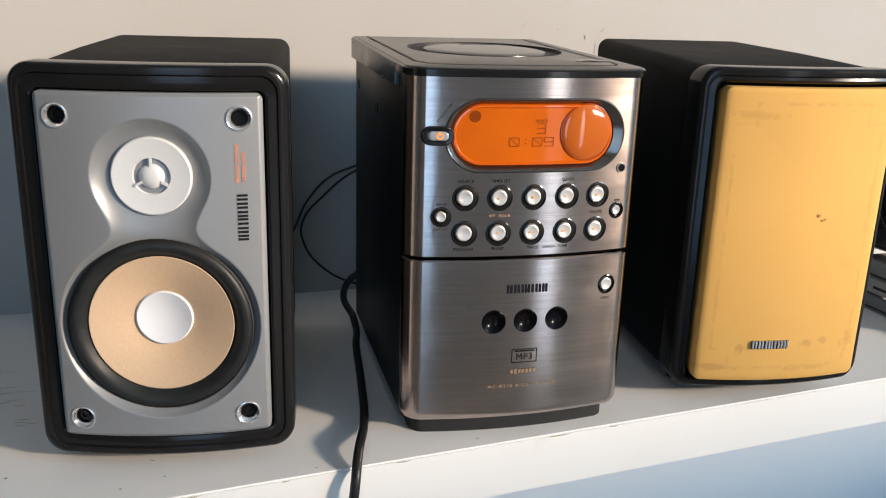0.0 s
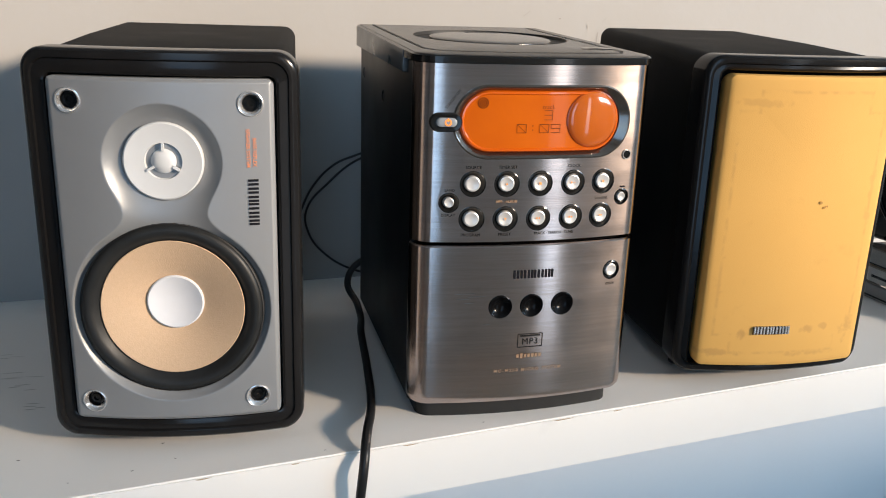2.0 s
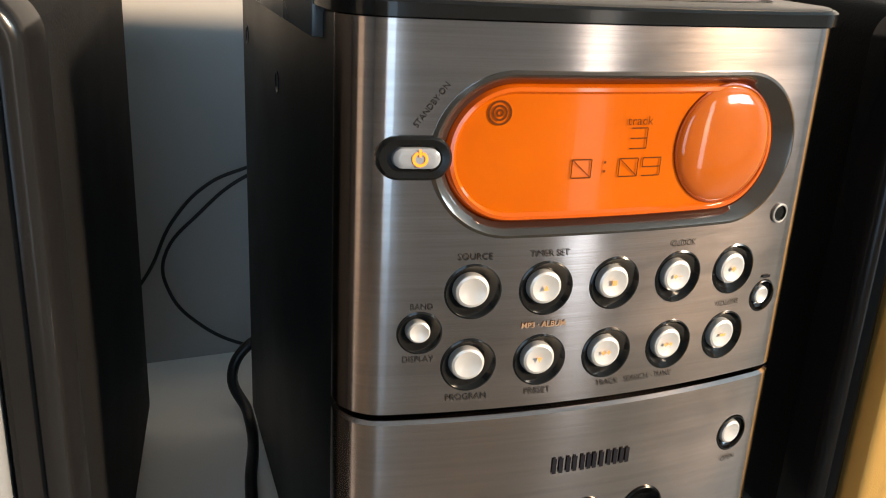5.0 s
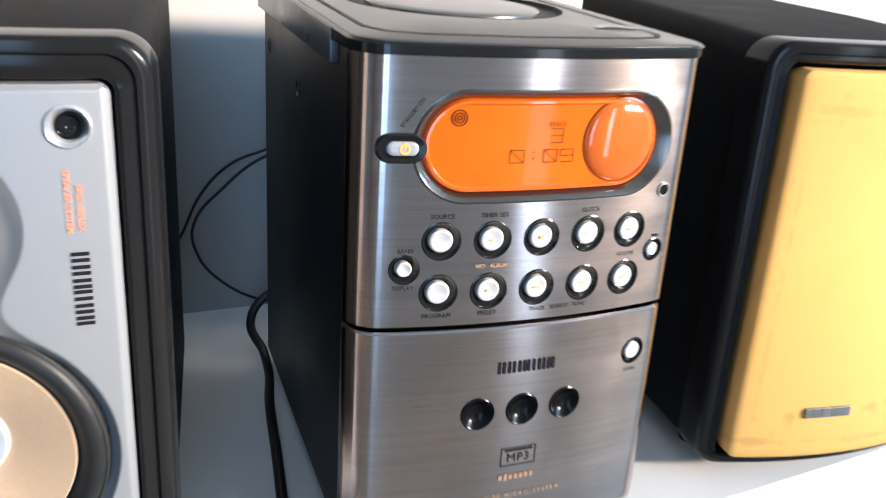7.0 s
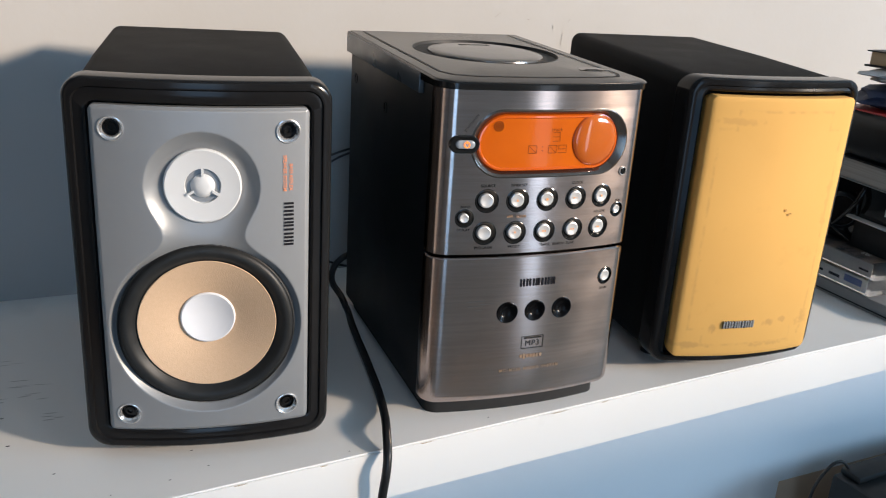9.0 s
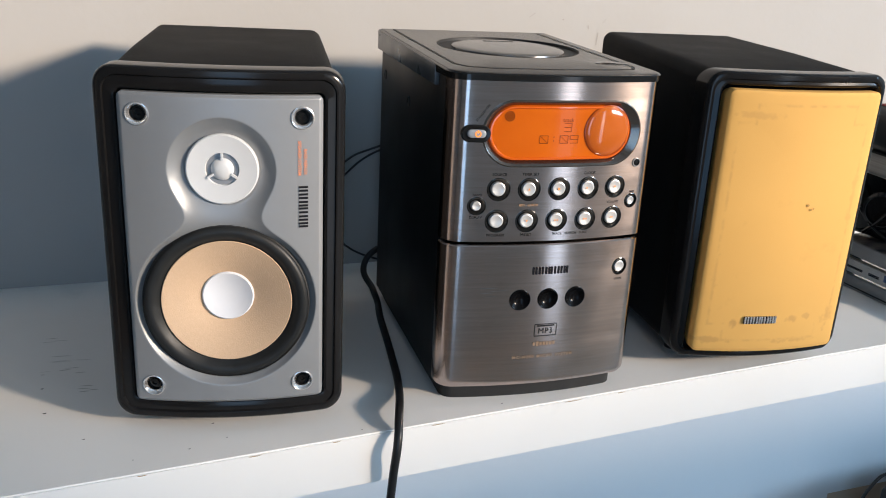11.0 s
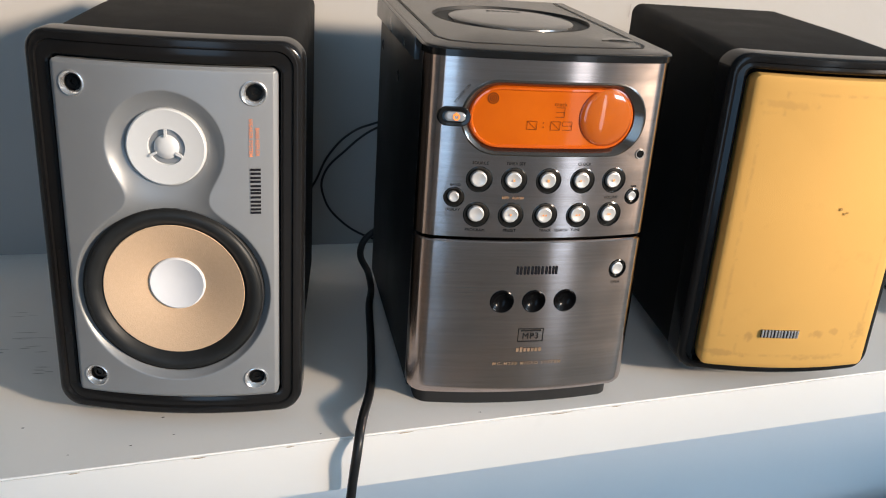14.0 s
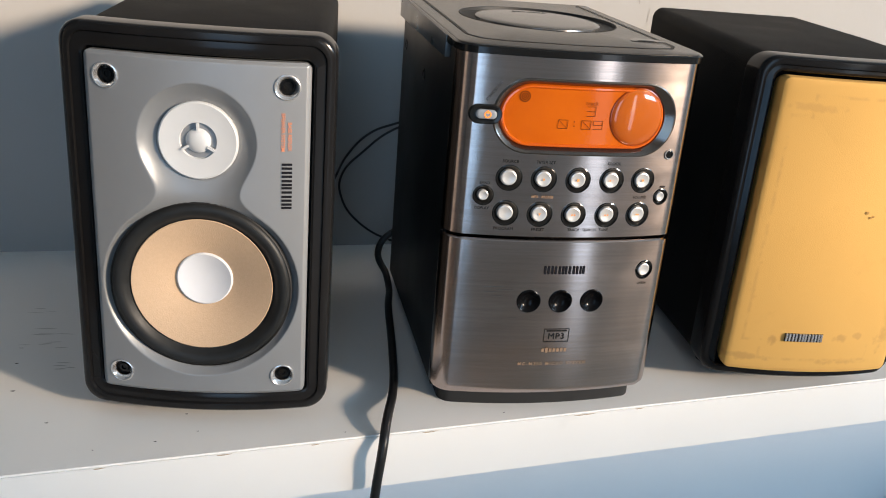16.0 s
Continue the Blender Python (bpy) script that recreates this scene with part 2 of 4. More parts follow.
def soil(m, color, spots, frame_line):
    """Blotches (x, z, half width, half height, strength) and a darker line (cx, cz, half width, half height) for the
    frame beneath, on a material.
    """
    n, l = m.node_tree.nodes, m.node_tree.links
    b = n["Principled BSDF"]
    old = b.inputs["Base Color"].links[0].from_socket

    def calc(kind, a, c=None):
        q = n.new("ShaderNodeMath")
        q.operation = kind
        for i, v in enumerate((a, c)):
            if isinstance(v, (int, float)):
                q.inputs[i].default_value = v
            elif v is not None:
                l.new(v, q.inputs[i])
        return q.outputs[0]

    def smooth(v, lo, hi):
        q = n.new("ShaderNodeMapRange")
        q.interpolation_type = "SMOOTHSTEP"
        l.new(v, q.inputs[0])
        q.inputs[1].default_value, q.inputs[2].default_value = lo, hi
        return q.outputs[0]
    xyz = n.new("ShaderNodeSeparateXYZ")
    co = n.new("ShaderNodeTexCoord")
    l.new(co.outputs["Object"], xyz.inputs[0])
    noise = n.new("ShaderNodeTexNoise")
    noise.inputs["Scale"].default_value, noise.inputs["Detail"].default_value = 130.0, 6
    l.new(co.outputs["Object"], noise.inputs["Vector"])
    total = None
    for x, z, w, h, k in spots:
        dx = calc("DIVIDE", calc("SUBTRACT", xyz.outputs[0], x), w)
        dz = calc("DIVIDE", calc("SUBTRACT", xyz.outputs[2], z), h)
        r = calc("SQRT", calc("ADD", calc("MULTIPLY", dx, dx), calc("MULTIPLY", dz, dz)))
        f = calc("MULTIPLY", smooth(calc("ADD", r, calc("MULTIPLY", calc("SUBTRACT", noise.outputs[0], 0.5), 3.4)), 1.1, 0.2), k)
        total = f if total is None else calc("MAXIMUM", total, f)
    cx, cz, w, h = frame_line
    ax = calc("SUBTRACT", calc("ABSOLUTE", calc("SUBTRACT", xyz.outputs[0], cx)), w)
    az = calc("SUBTRACT", calc("ABSOLUTE", calc("SUBTRACT", xyz.outputs[2], cz)), h)
    tall, wide = calc("MAXIMUM", calc("ADD", ax, 0.013), az), calc("MAXIMUM", ax, calc("ADD", az, 0.014))
    d = calc("ABSOLUTE", calc("ADD", calc("MINIMUM", tall, wide), calc("MULTIPLY", calc("SUBTRACT", noise.outputs[0], 0.5), 0.0012)))
    rim = calc("MULTIPLY", smooth(d, 0.0020, 0.0), calc("MULTIPLY", smooth(noise.outputs[0], 0.38, 0.66), 0.26))
    total = calc("MAXIMUM", calc("MULTIPLY", total, 0.65), rim)
    mix = n.new("ShaderNodeMix")
    mix.data_type = "RGBA"
    mix.inputs[7].default_value = (*color, 1)
    l.new(total, mix.inputs[0])
    l.new(old, mix.inputs[6])
    l.new(mix.outputs[2], b.inputs["Base Color"])


soil(CLOTH, (0.36, 0.20, 0.065), ((-0.0245, 0.0475, 0.004, 0.0045, 0.7), (0.0265, 0.0490, 0.006, 0.004, 0.6), (0.040, 0.0500, 0.005, 0.003, 0.5), (-0.043, 0.031, 0.018, 0.0035, 0.6),
      (-0.046, 0.082, 0.003, 0.016, 0.45), (0.030, 0.029, 0.022, 0.003, 0.45), (0.061, 0.050, 0.006, 0.012, 0.5), (-0.030, 0.214, 0.020, 0.003, 0.35), (0.062, 0.150, 0.003, 0.03, 0.35)),
     (0.0080, 0.1264, 0.0545, 0.0955))
SCUFF_GREY = material("grey_scuff", (0.60, 0.585, 0.56), 0.8)
MARK_GREY = material("grey_wall_mark", (0.31, 0.29, 0.265), 0.8)
STAIN_BROWN = material("brown_stain", (0.43, 0.24, 0.07), 0.9)
CABLE_BLACK = material("cable_rubber", (0.012, 0.012, 0.013), 0.38)
PANEL_BROWN = material("brown_board", (0.56, 0.43, 0.32), 0.6, color2=(0.49, 0.37, 0.27), scale=5)
# Brighter, bluer copy of the wall colour, imitating sky light under the shelf.
WALL_SKYLIT = material("skylit_wall_tint", (0.86, 0.88, 0.90), 0.7, color2=(0.82, 0.84, 0.86), scale=4, bump=0.1, bump_scale=120)
GREY_PLASTIC = material("grey_plastic", (0.26, 0.255, 0.25), 0.4, scale=30)
CLEAR = material("clear_plastic", (0.92, 0.93, 0.94), 0.08, transmission=0.95, ior=1.3)
GREY_PAPER = material("aged_paper", (0.42, 0.39, 0.35), 0.8, color2=(0.30, 0.28, 0.25), scale=40, stretch=(0.1, 0.1, 12), amount=0.9)
PAPER = material("white_paper", (0.75, 0.73, 0.69), 0.7, scale=30)
LABEL_BLUE = material("blue_label", (0.10, 0.16, 0.38), 0.5)
RED_PLASTIC = material("red_plastic", (0.45, 0.03, 0.03), 0.35)
DARK_BLUE = material("dark_blue_cloth", (0.03, 0.04, 0.08), 0.7)
SLEEVE = material("dark_printed_sleeve", (0.020, 0.022, 0.026), 0.35, color2=(0.34, 0.25, 0.19), scale=34, stretch=(1, 2.2, 1), amount=0.9, coat=0.3)
SPINE_GREY = material("grey_paper_spine", (0.44, 0.43, 0.41), 0.7, scale=40)
PALE_CLOTH = material("pale_grey_cloth", (0.50, 0.49, 0.48), 0.9, scale=60)
CARD = material("tan_card", (0.45, 0.33, 0.2), 0.7)


# ---- builders ----
def mesh_of(bm, mat, smooth=True, angle=35):
    me = bpy.data.meshes.new("mesh")
    bm.normal_update()
    bm.to_mesh(me)
    bm.free()
    me.materials.append(mat)
    if smooth:
        for p in me.polygons:
            p.use_smooth = True
        me.set_sharp_from_angle(angle=radians(angle))
    return me


def part(name, bm, mat, parent=None, label="", smooth=True, angle=35):
    ob = new(name, mesh_of(bm, mat, smooth, angle))
    ob.parent = parent
    if label:
        tagged(ob, label)
    return ob


def thing(name, m, label, category, group="", kind=""):
    ob = new(name)
    ob.empty_display_size = 0.05
    ob.matrix_basis = m
    return tagged(ob, label, category, group, kind)


def box(bm, x0, x1, y0, y1, z0, z1, bevel=0.0, seg=2):
    vs = [bm.verts.new((x, y, z)) for x in (x0, x1) for y in (y0, y1) for z in (z0, z1)]
    fs = [bm.faces.new([vs[i] for i in q]) for q in ((0, 1, 3, 2), (4, 6, 7, 5), (0, 4, 5, 1), (2, 3, 7, 6), (0, 2, 6, 4), (1, 5, 7, 3))]
    if bevel:
        es = {e for f in fs for e in f.edges}
        bmesh.ops.bevel(bm, geom=list(es), offset=bevel, segments=seg, profile=0.5, affect="EDGES")
    return bm


def solid(x0, x1, y0, y1, z0, z1, bevel=0.0, seg=2):
    return box(bmesh.new(), x0, x1, y0, y1, z0, z1, bevel, seg)


def rounded(hw, hh, r, corner=8, side=10):
    """Points round a rounded rectangle, the straight sides cut into short pieces."""
    r = min(r, hw, hh)
    pts = []
    for cx, cz, a0 in ((hw - r, hh - r, 0), (-(hw - r), hh - r, 90), (-(hw - r), -(hh - r), 180), (hw - r, -(hh - r), 270)):
        for i in range(corner + 1):
            a = radians(a0 + 90 * i / corner)
            pts.append((cx + r * math.cos(a), cz + r * math.sin(a)))
        a = radians(a0 + 90)
        ex, ez = cx + r * math.cos(a), cz + r * math.sin(a)
        nx, nz = {0: (-(hw - r), hh), 90: (-hw, -(hh - r)), 180: (hw - r, -hh), 270: (hw, hh - r)}[a0]
        for i in range(1, side):
            pts.append((ex + (nx - ex) * i / side, ez + (nz - ez) * i / side))
    return pts


def flat(x):
    return 0.0


def loft(rings, bend=flat, cap_first=False, cap_last=True, bm=None, corner=8, side=10):
    """Skin over rounded rectangles (cx, cz, half width, half height, radius, out) that face -y; bend(x) gives the surface's y."""
    bm = bm or bmesh.new()
    made = []
    for cx, cz, hw, hh, r, out in rings:
        made.append([bm.verts.new((cx + px, bend(cx + px) - out, cz + pz)) for px, pz in rounded(hw, hh, r, corner, side)])
    for a, b in zip(made, made[1:]):
        for i in range(len(a)):
            j = (i + 1) % len(a)
            bm.faces.new((a[i], a[j], b[j], b[i]))
    for go, ring, spec in ((cap_first, made[0], rings[0]), (cap_last, made[-1], rings[-1])):
        if go:
            cx, cz, hw, hh, r, out = spec
            last = ring
            for k in (0.5, 0.9999):
                s = min(hw, hh) * k
                inner = [bm.verts.new((cx + px, bend(cx + px) - out, cz + pz)) for px, pz in rounded(hw - s, hh - s, max(r - s, 0.00005), corner, side)]
                for i in range(len(last)):
                    j = (i + 1) % len(last)
                    bm.faces.new((last[i], last[j], inner[j], inner[i]) if ring is made[-1] else (last[j], last[i], inner[i], inner[j]))
                last = inner
            bmesh.ops.remove_doubles(bm, verts=last, dist=0.00003)
    return bm


def lathe(cx, cz, profile, bend=flat, seg=40, bm=None, close=True):
    """A turned shape whose axis faces -y at (cx, cz): profile of (radius, out), from outside in."""
    bm = bm or bmesh.new()
    rings = []
    for r, out in profile:
        if r < 1e-6:
            rings.append([bm.verts.new((cx, bend(cx) - out, cz))])
        else:
            rings.append([bm.verts.new((cx + r * math.cos(a), bend(cx + r * math.cos(a)) - out, cz + r * math.sin(a))) for a in (2 * math.pi * i / seg for i in range(seg))])
    for a, b in zip(rings, rings[1:]):
        for i in range(seg):
            j = (i + 1) % seg
            if len(b) == 1:
                bm.faces.new((a[i], a[j], b[0]))
            elif len(a) == 1:
                bm.faces.new((a[0], b[j], b[i]))
            else:
                bm.faces.new((a[i], a[j], b[j], b[i]))
    return bm


def letters(body, size, cx, cz, bend=flat, out=0.0003, spin=0.0, spacing=1.0, bold=0.00006, bm=None):
    """Printed words, centred at (cx, cz) on a surface that faces -y, turned anticlockwise by spin degrees."""
    cu = bpy.data.curves.new("words", "FONT")
    cu.body, cu.size, cu.align_x, cu.align_y, cu.space_character, cu.offset = body, size, "CENTER", "CENTER", spacing, bold
    cu.resolution_u = 3
    ob = bpy.data.objects.new("words", cu)
    scene.collection.objects.link(ob)
    me = bpy.data.meshes.new_from_object(ob.evaluated_get(bpy.context.evaluated_depsgraph_get()))
    bpy.data.objects.remove(ob)
    bpy.data.curves.remove(cu)
    c, s = math.cos(radians(spin)), math.sin(radians(spin))
    tmp = bmesh.new()
    tmp.from_mesh(me)
    bpy.data.meshes.remove(me)
    bm = bm or bmesh.new()
    made = {}
    for v in tmp.verts:
        x, z = cx + v.co.x * c - v.co.y * s, cz + v.co.x * s + v.co.y * c
        made[v] = bm.verts.new((x, bend(x) - out, z))
    for f in tmp.faces:
        bm.faces.new([made[v] for v in f.verts])
    tmp.free()
    return bm


def slab(bm, cx, cz, w, h, bend=flat, out=0.0003, spin=0.0, cut=3):
    """A thin printed bar."""
    c, s = math.cos(radians(spin)), math.sin(radians(spin))
    cols = []
    for i in range(cut + 1):
        col = []
        for b in (-h / 2, h / 2):
            a = -w / 2 + w * i / cut
            x, z = cx + a * c - b * s, cz + a * s + b * c
            col.append(bm.verts.new((x, bend(x) - out, z)))
        cols.append(col)
    for p, q in zip(cols, cols[1:]):
        bm.faces.new((p[0], q[0], q[1], p[1]))
    return bm


MARK = ((0.08, 0.135), (0.25, 0.135), (0.385, 0.06), (0.50, 0.115), (0.625, 0.06), (0.76, 0.135), (0.92, 0.12))


def badge(cx, cz, w, h, mat, parent, bend=flat, out=0.0004, spin=0.0):
    """Upright bars in a row: a maker's mark as plain shapes."""
    c, s = math.cos(radians(spin)), math.sin(radians(spin))
    for k, bw in MARK:
        for e in ((-0.30, 0.30) if bw > 0.08 else (0.0,)):
            a = w * (k - 0.5 + e * bw)
            part("mark_stroke", slab(bmesh.new(), cx + a * c, cz + a * s, w * 0.050, h, bend, out, spin, 1), mat, parent)


def tube(points, radius, name, parent=None, mat=None, flatten=1.0):
    cu = bpy.data.curves.new(name, "CURVE")
    cu.dimensions, cu.bevel_depth, cu.bevel_resolution, cu.resolution_u = "3D", radius, 4, 8
    sp = cu.splines.new("BEZIER")
    sp.bezier_points.add(len(points) - 1)
    for p, q in zip(sp.bezier_points, points):
        p.co, p.handle_left_type, p.handle_right_type = q, "AUTO", "AUTO"
    tmp = bpy.data.objects.new(name, cu)
    scene.collection.objects.link(tmp)
    me = bpy.data.meshes.new_from_object(tmp.evaluated_get(bpy.context.evaluated_depsgraph_get()))
    bpy.data.objects.remove(tmp)
    bpy.data.curves.remove(cu)
    me.materials.clear()
    me.materials.append(mat or CABLE_BLACK)
    for p in me.polygons:
        p.use_smooth = True
    ob = new(name, me)
    ob.parent = parent
    return ob


# ---- setting ----
def structure(name, bm, mat, label, smooth=False):
    return tagged(part(name, bm, mat, None, "", smooth), label, "structure", "", "structure")


def edge_y(x):
    return 0.472 + 0.0505 * x


WALL_Y = 0.815
bm = bmesh.new()
rim = [(-1.6, edge_y(-1.6)), (2.4, edge_y(2.4)), (2.4, WALL_Y), (-1.6, WALL_Y)]
low = [bm.verts.new((x, y, SHELF - 0.040)) for x, y in rim]
top = [bm.verts.new((x, y, SHELF)) for x, y in rim]
bm.faces.new(list(reversed(low)))
bm.faces.new(top)
for i in range(4):
    bm.faces.new((low[i], low[(i + 1) % 4], top[(i + 1) % 4], top[i]))
bmesh.ops.bevel(bm, geom=[e for e in bm.edges if all(v.co.y < 0.7 for v in e.verts)], offset=0.0012, segments=2, affect="EDGES")
structure("shelf", bm, SHELF_WHITE, "white laminate wall shelf with a worn front edge", True)

X0, X1, Y0, TOP = -2.2, 4.6, -1.6, 2.7
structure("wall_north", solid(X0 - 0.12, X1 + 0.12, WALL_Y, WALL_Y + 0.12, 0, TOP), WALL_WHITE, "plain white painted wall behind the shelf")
# Sheet added over the same wall; its colour carries the blue sky light.
structure("wall_panel", solid(X0, X1, WALL_Y - 0.006, WALL_Y, 0, SHELF - 0.042), WALL_SKYLIT, "added sheet on the wall below the shelf, coloured as if lit by blue sky")
structure("wall_west", solid(X0 - 0.12, X0, Y0, WALL_Y, 0, TOP), WALL_TAUPE, "plain taupe wall, unseen, darkened to cut bounced light")
structure("wall_east", solid(X1, X1 + 0.12, Y0, WALL_Y, 0, TOP), WALL_DIM, "plain off-white painted wall")
# Unseen sill and left edge, set where the sunlight should stop.
WX0, WX1, WZ0, WZ1 = 1.95, 4.2, 1.63, 2.45
# The second opening is added, unseen, to go with the steel's streak.
TALL = ((-0.80, -0.20), (0.99, 1.21))
bm = bmesh.new()
LOW, HIGH = 0.25, 2.18
for x0, x1 in ((X0 - 0.12, TALL[0][0]), (TALL[0][1], TALL[1][0])):
    box(bm, x0, x1, Y0 - 0.12, Y0, 0, TOP)
box(bm, *TALL[0], Y0 - 0.12, Y0, 0, LOW)
for x0, x1 in TALL:
    box(bm, x0, x1, Y0 - 0.12, Y0, HIGH, TOP)
box(bm, TALL[1][1], WX0, Y0 - 0.12, Y0, 0, TOP)
box(bm, WX0, X1 + 0.12, Y0 - 0.12, Y0, 0, WZ0)
box(bm, WX0, X1 + 0.12, Y0 - 0.12, Y0, WZ1, TOP)
box(bm, WX1, X1 + 0.12, Y0 - 0.12, Y0, WZ0, WZ1)
structure("wall_south", bm, WALL_DIM, "unseen off-white wall, its high window and two tall narrow openings placed to shape the light")
structure("floor", solid(X0 - 0.12, X1 + 0.12, Y0 - 0.12, WALL_Y + 0.12, -0.1, 0), FLOOR_WOOD, "light brown wooden floor")
structure("ceiling", solid(X0 - 0.12, X1 + 0.12, Y0 - 0.12, WALL_Y + 0.12, TOP, TOP + 0.1), CEIL_WHITE, "white painted ceiling")
win = thing("window_1", pose(0, Y0 - 0.06, 0), "wide white window frame letting in low sunlight", "window", "", "structure")
bm = solid(WX0, WX1, -0.03, 0.03, WZ0, WZ0 + 0.03)
box(bm, WX0, WX1, -0.03, 0.03, WZ1 - 0.04, WZ1)
box(bm, WX0, WX0 + 0.05, -0.03, 0.03, WZ0 + 0.03, WZ1 - 0.04)
box(bm, WX1 - 0.05, WX1, -0.03, 0.03, WZ0 + 0.03, WZ1 - 0.04)
part("window_frame", bm, WALL_WHITE, win, "", False)


# ---- loudspeakers ----
SPX = 0.0035     # middle of the front in the speaker's own frame


def bow(x):
    return -0.0045 + 0.0045 * ((x - SPX) / 0.049) ** 2


def bow_bezel(x):
    return -0.0030 + 0.0045 * ((x - SPX) / 0.049) ** 2


def smin(a, b, k):
    h = max(k - abs(a - b), 0) / k
    return min(a, b) - h * h * k * 0.25


WOOF, TWEET = (0.0035, 0.0932), (0.0032, 0.1825)
SCREWS = ((-0.0456, 0.2162), (0.0524, 0.2157), (-0.0454, 0.0355), (0.0516, 0.0362))


def step(a, b, v):
    t = min(max((v - a) / (b - a), 0), 1)
    return t * t * (3 - 2 * t)


def plate_depth(x, z):
    d1 = math.hypot(x - TWEET[0], z - TWEET[1]) - 0.0325
    d2 = math.hypot(x - WOOF[0], z - WOOF[1]) - 0.0568
    d = smin(d1, d2, 0.024)
    neck = step(0.036, 0.050, z - WOOF[1])
    t = min(max((0.0003 - d) / (0.0040 + 0.0065 * neck), 0), 1)
    sink = (0.0042 + 0.0016 * neck) * t * (1 + (1 - t) * (0.35 + 0.5 * neck))
    r = math.hypot(x - TWEET[0], z - TWEET[1])
    sink += 0.0006 * step(0.0235, 0.0225, r)
    lip = math.hypot(x - WOOF[0], z - WOOF[1])
    sink += 0.012 * step(0.0530, 0.0520, lip)
    for sx, sz in SCREWS:
        sink += 0.005 * step(0.0064, 0.0050, math.hypot(x - sx, z - sz))
    return sink


def cabinet(sp, front_x, back_x, half, depth, z0, z1, rise, foot):
    """rise: how much higher the top lies at the back."""
    bm = bmesh.new()
    cz, hh = (z0 + z1) / 2, (z1 - z0) / 2
    loft([(front_x, cz, half - 0.003, hh - 0.003, 0.011, -0.014), (front_x, cz, half - 0.0012, hh - 0.001, 0.012, -0.019),
          (front_x + (back_x - front_x) * 0.5, cz + rise / 4, half - 0.0020, hh + rise / 4, 0.010, -depth * 0.5),
          (back_x, cz + rise / 2, half - 0.003, hh + rise / 2, 0.009, -depth + 0.002),
          (back_x, cz + rise / 2, half - 0.005, hh + rise / 2 - 0.002, 0.009, -depth)], flat, True, True, bm, 8, 12)
    bmesh.ops.recalc_face_normals(bm, faces=bm.faces)
    part("cabinet", bm, VINYL, sp, "black vinyl wrapped cabinet")
    for x in (front_x - half + 0.024, front_x + half - 0.026):
        for y in (0.05, depth - 0.03):
            part("foot", lathe_up(x, y, 0.0, foot, 0.008), MATT_BLACK, sp)


def lathe_up(x, y, z0, z1, r, seg=20):
    bm = bmesh.new()
    rings = [[bm.verts.new((x + q * math.cos(a), y + q * math.sin(a), z)) for a in (2 * math.pi * i / seg for i in range(seg))] for q, z in ((r, z0), (r, z1))]
    for i in range(seg):
        j = (i + 1) % seg
        bm.faces.new((rings[0][i], rings[0][j], rings[1][j], rings[1][i]))
    bm.faces.new(list(reversed(rings[0])))
    bm.faces.new(rings[1])
    return bm


def bezel(sp, cx, z0, z1, half, inner):
    """inner: centre x, centre z, half width, half height of the opening."""
    cz, hh = (z0 + z1) / 2, (z1 - z0) / 2
    ix, iz, iw, ih = inner
    bm = loft([(cx, cz, half - 0.003, hh - 0.003, 0.011, -0.024), (cx, cz, half, hh, 0.013, -0.020), (cx, cz, half, hh, 0.013, -0.0036),
               (cx, cz, half - 0.0005, hh - 0.0005, 0.0125, -0.0014), (cx, cz, half - 0.0016, hh - 0.0016, 0.012, -0.0003), (cx, cz, half - 0.0042, hh - 0.0042, 0.011, 0.0),
               (cx, cz, half - 0.0054, hh - 0.0054, 0.010, -0.0002), (cx, cz, half - 0.0062, hh - 0.0062, 0.0095, -0.0016),
               (ix, iz, iw + 0.0030, ih + 0.0030, 0.006, -0.0012), (ix, iz, iw + 0.0016, ih + 0.0016, 0.005, -0.0020), (ix, iz, iw + 0.0008, ih + 0.0008, 0.004, -0.0040), (ix, iz, iw + 0.0006, ih + 0.0006, 0.004, -0.010)],
              bow_bezel, False, False, None, 8, 12)
    return part("bezel", bm, BEZEL_BLACK, sp, "glossy smoked plastic front frame")


speaker = thing("loudspeaker", pose(0.0055, 0.509, SHELF, 0, 0, -11.5), "black bookshelf loudspeaker with silver front, tan woofer and no grille", "loudspeaker", "pair of loudspeakers")
PX, PZ, PW, PH = 0.0038, 0.1262, 0.0612, 0.1030
cabinet(speaker, SPX, -0.0025, 0.0728, 0.243, 0.0080, 0.2430, 0.0050, 0.012)
bezel(speaker, SPX, 0.0095, 0.2442, 0.0755, (PX, PZ, PW, PH))
bm = bmesh.new()
NX, NZ = 200, 336
rows = []
for k in range(NZ + 1):
    row = []
    for i in range(NX + 1):
        x, z = -PW + 2 * PW * i / NX, -PH + 2 * PH * k / NZ
        r = 0.004
        dx, dz = max(abs(x) - (PW - r), 0), max(abs(z) - (PH - r), 0)
        q = math.hypot(dx, dz)
        if dx and dz and q > r:
            x, z = math.copysign(PW - r + dx * r / q, x), math.copysign(PH - r + dz * r / q, z)
        x, z = x + PX, z + PZ
        rim_drop = 0.0016 * step(0.0022, 0.0, min(PW - abs(x - PX), PH - abs(z - PZ)))
        row.append(bm.verts.new((x, bow(x) + plate_depth(x, z) + rim_drop, z)))
    rows.append(row)
for k in range(NZ):
    for i in range(NX):
        q = (rows[k][i], rows[k][i + 1], rows[k + 1][i + 1], rows[k + 1][i])
        c = sum((v.co for v in q), Vector()) / 4
        if math.hypot(c.x - WOOF[0], c.z - WOOF[1]) > 0.0507:
            bm.faces.new(q)
bmesh.ops.delete(bm, geom=[v for v in bm.verts if not v.link_faces], context="VERTS")
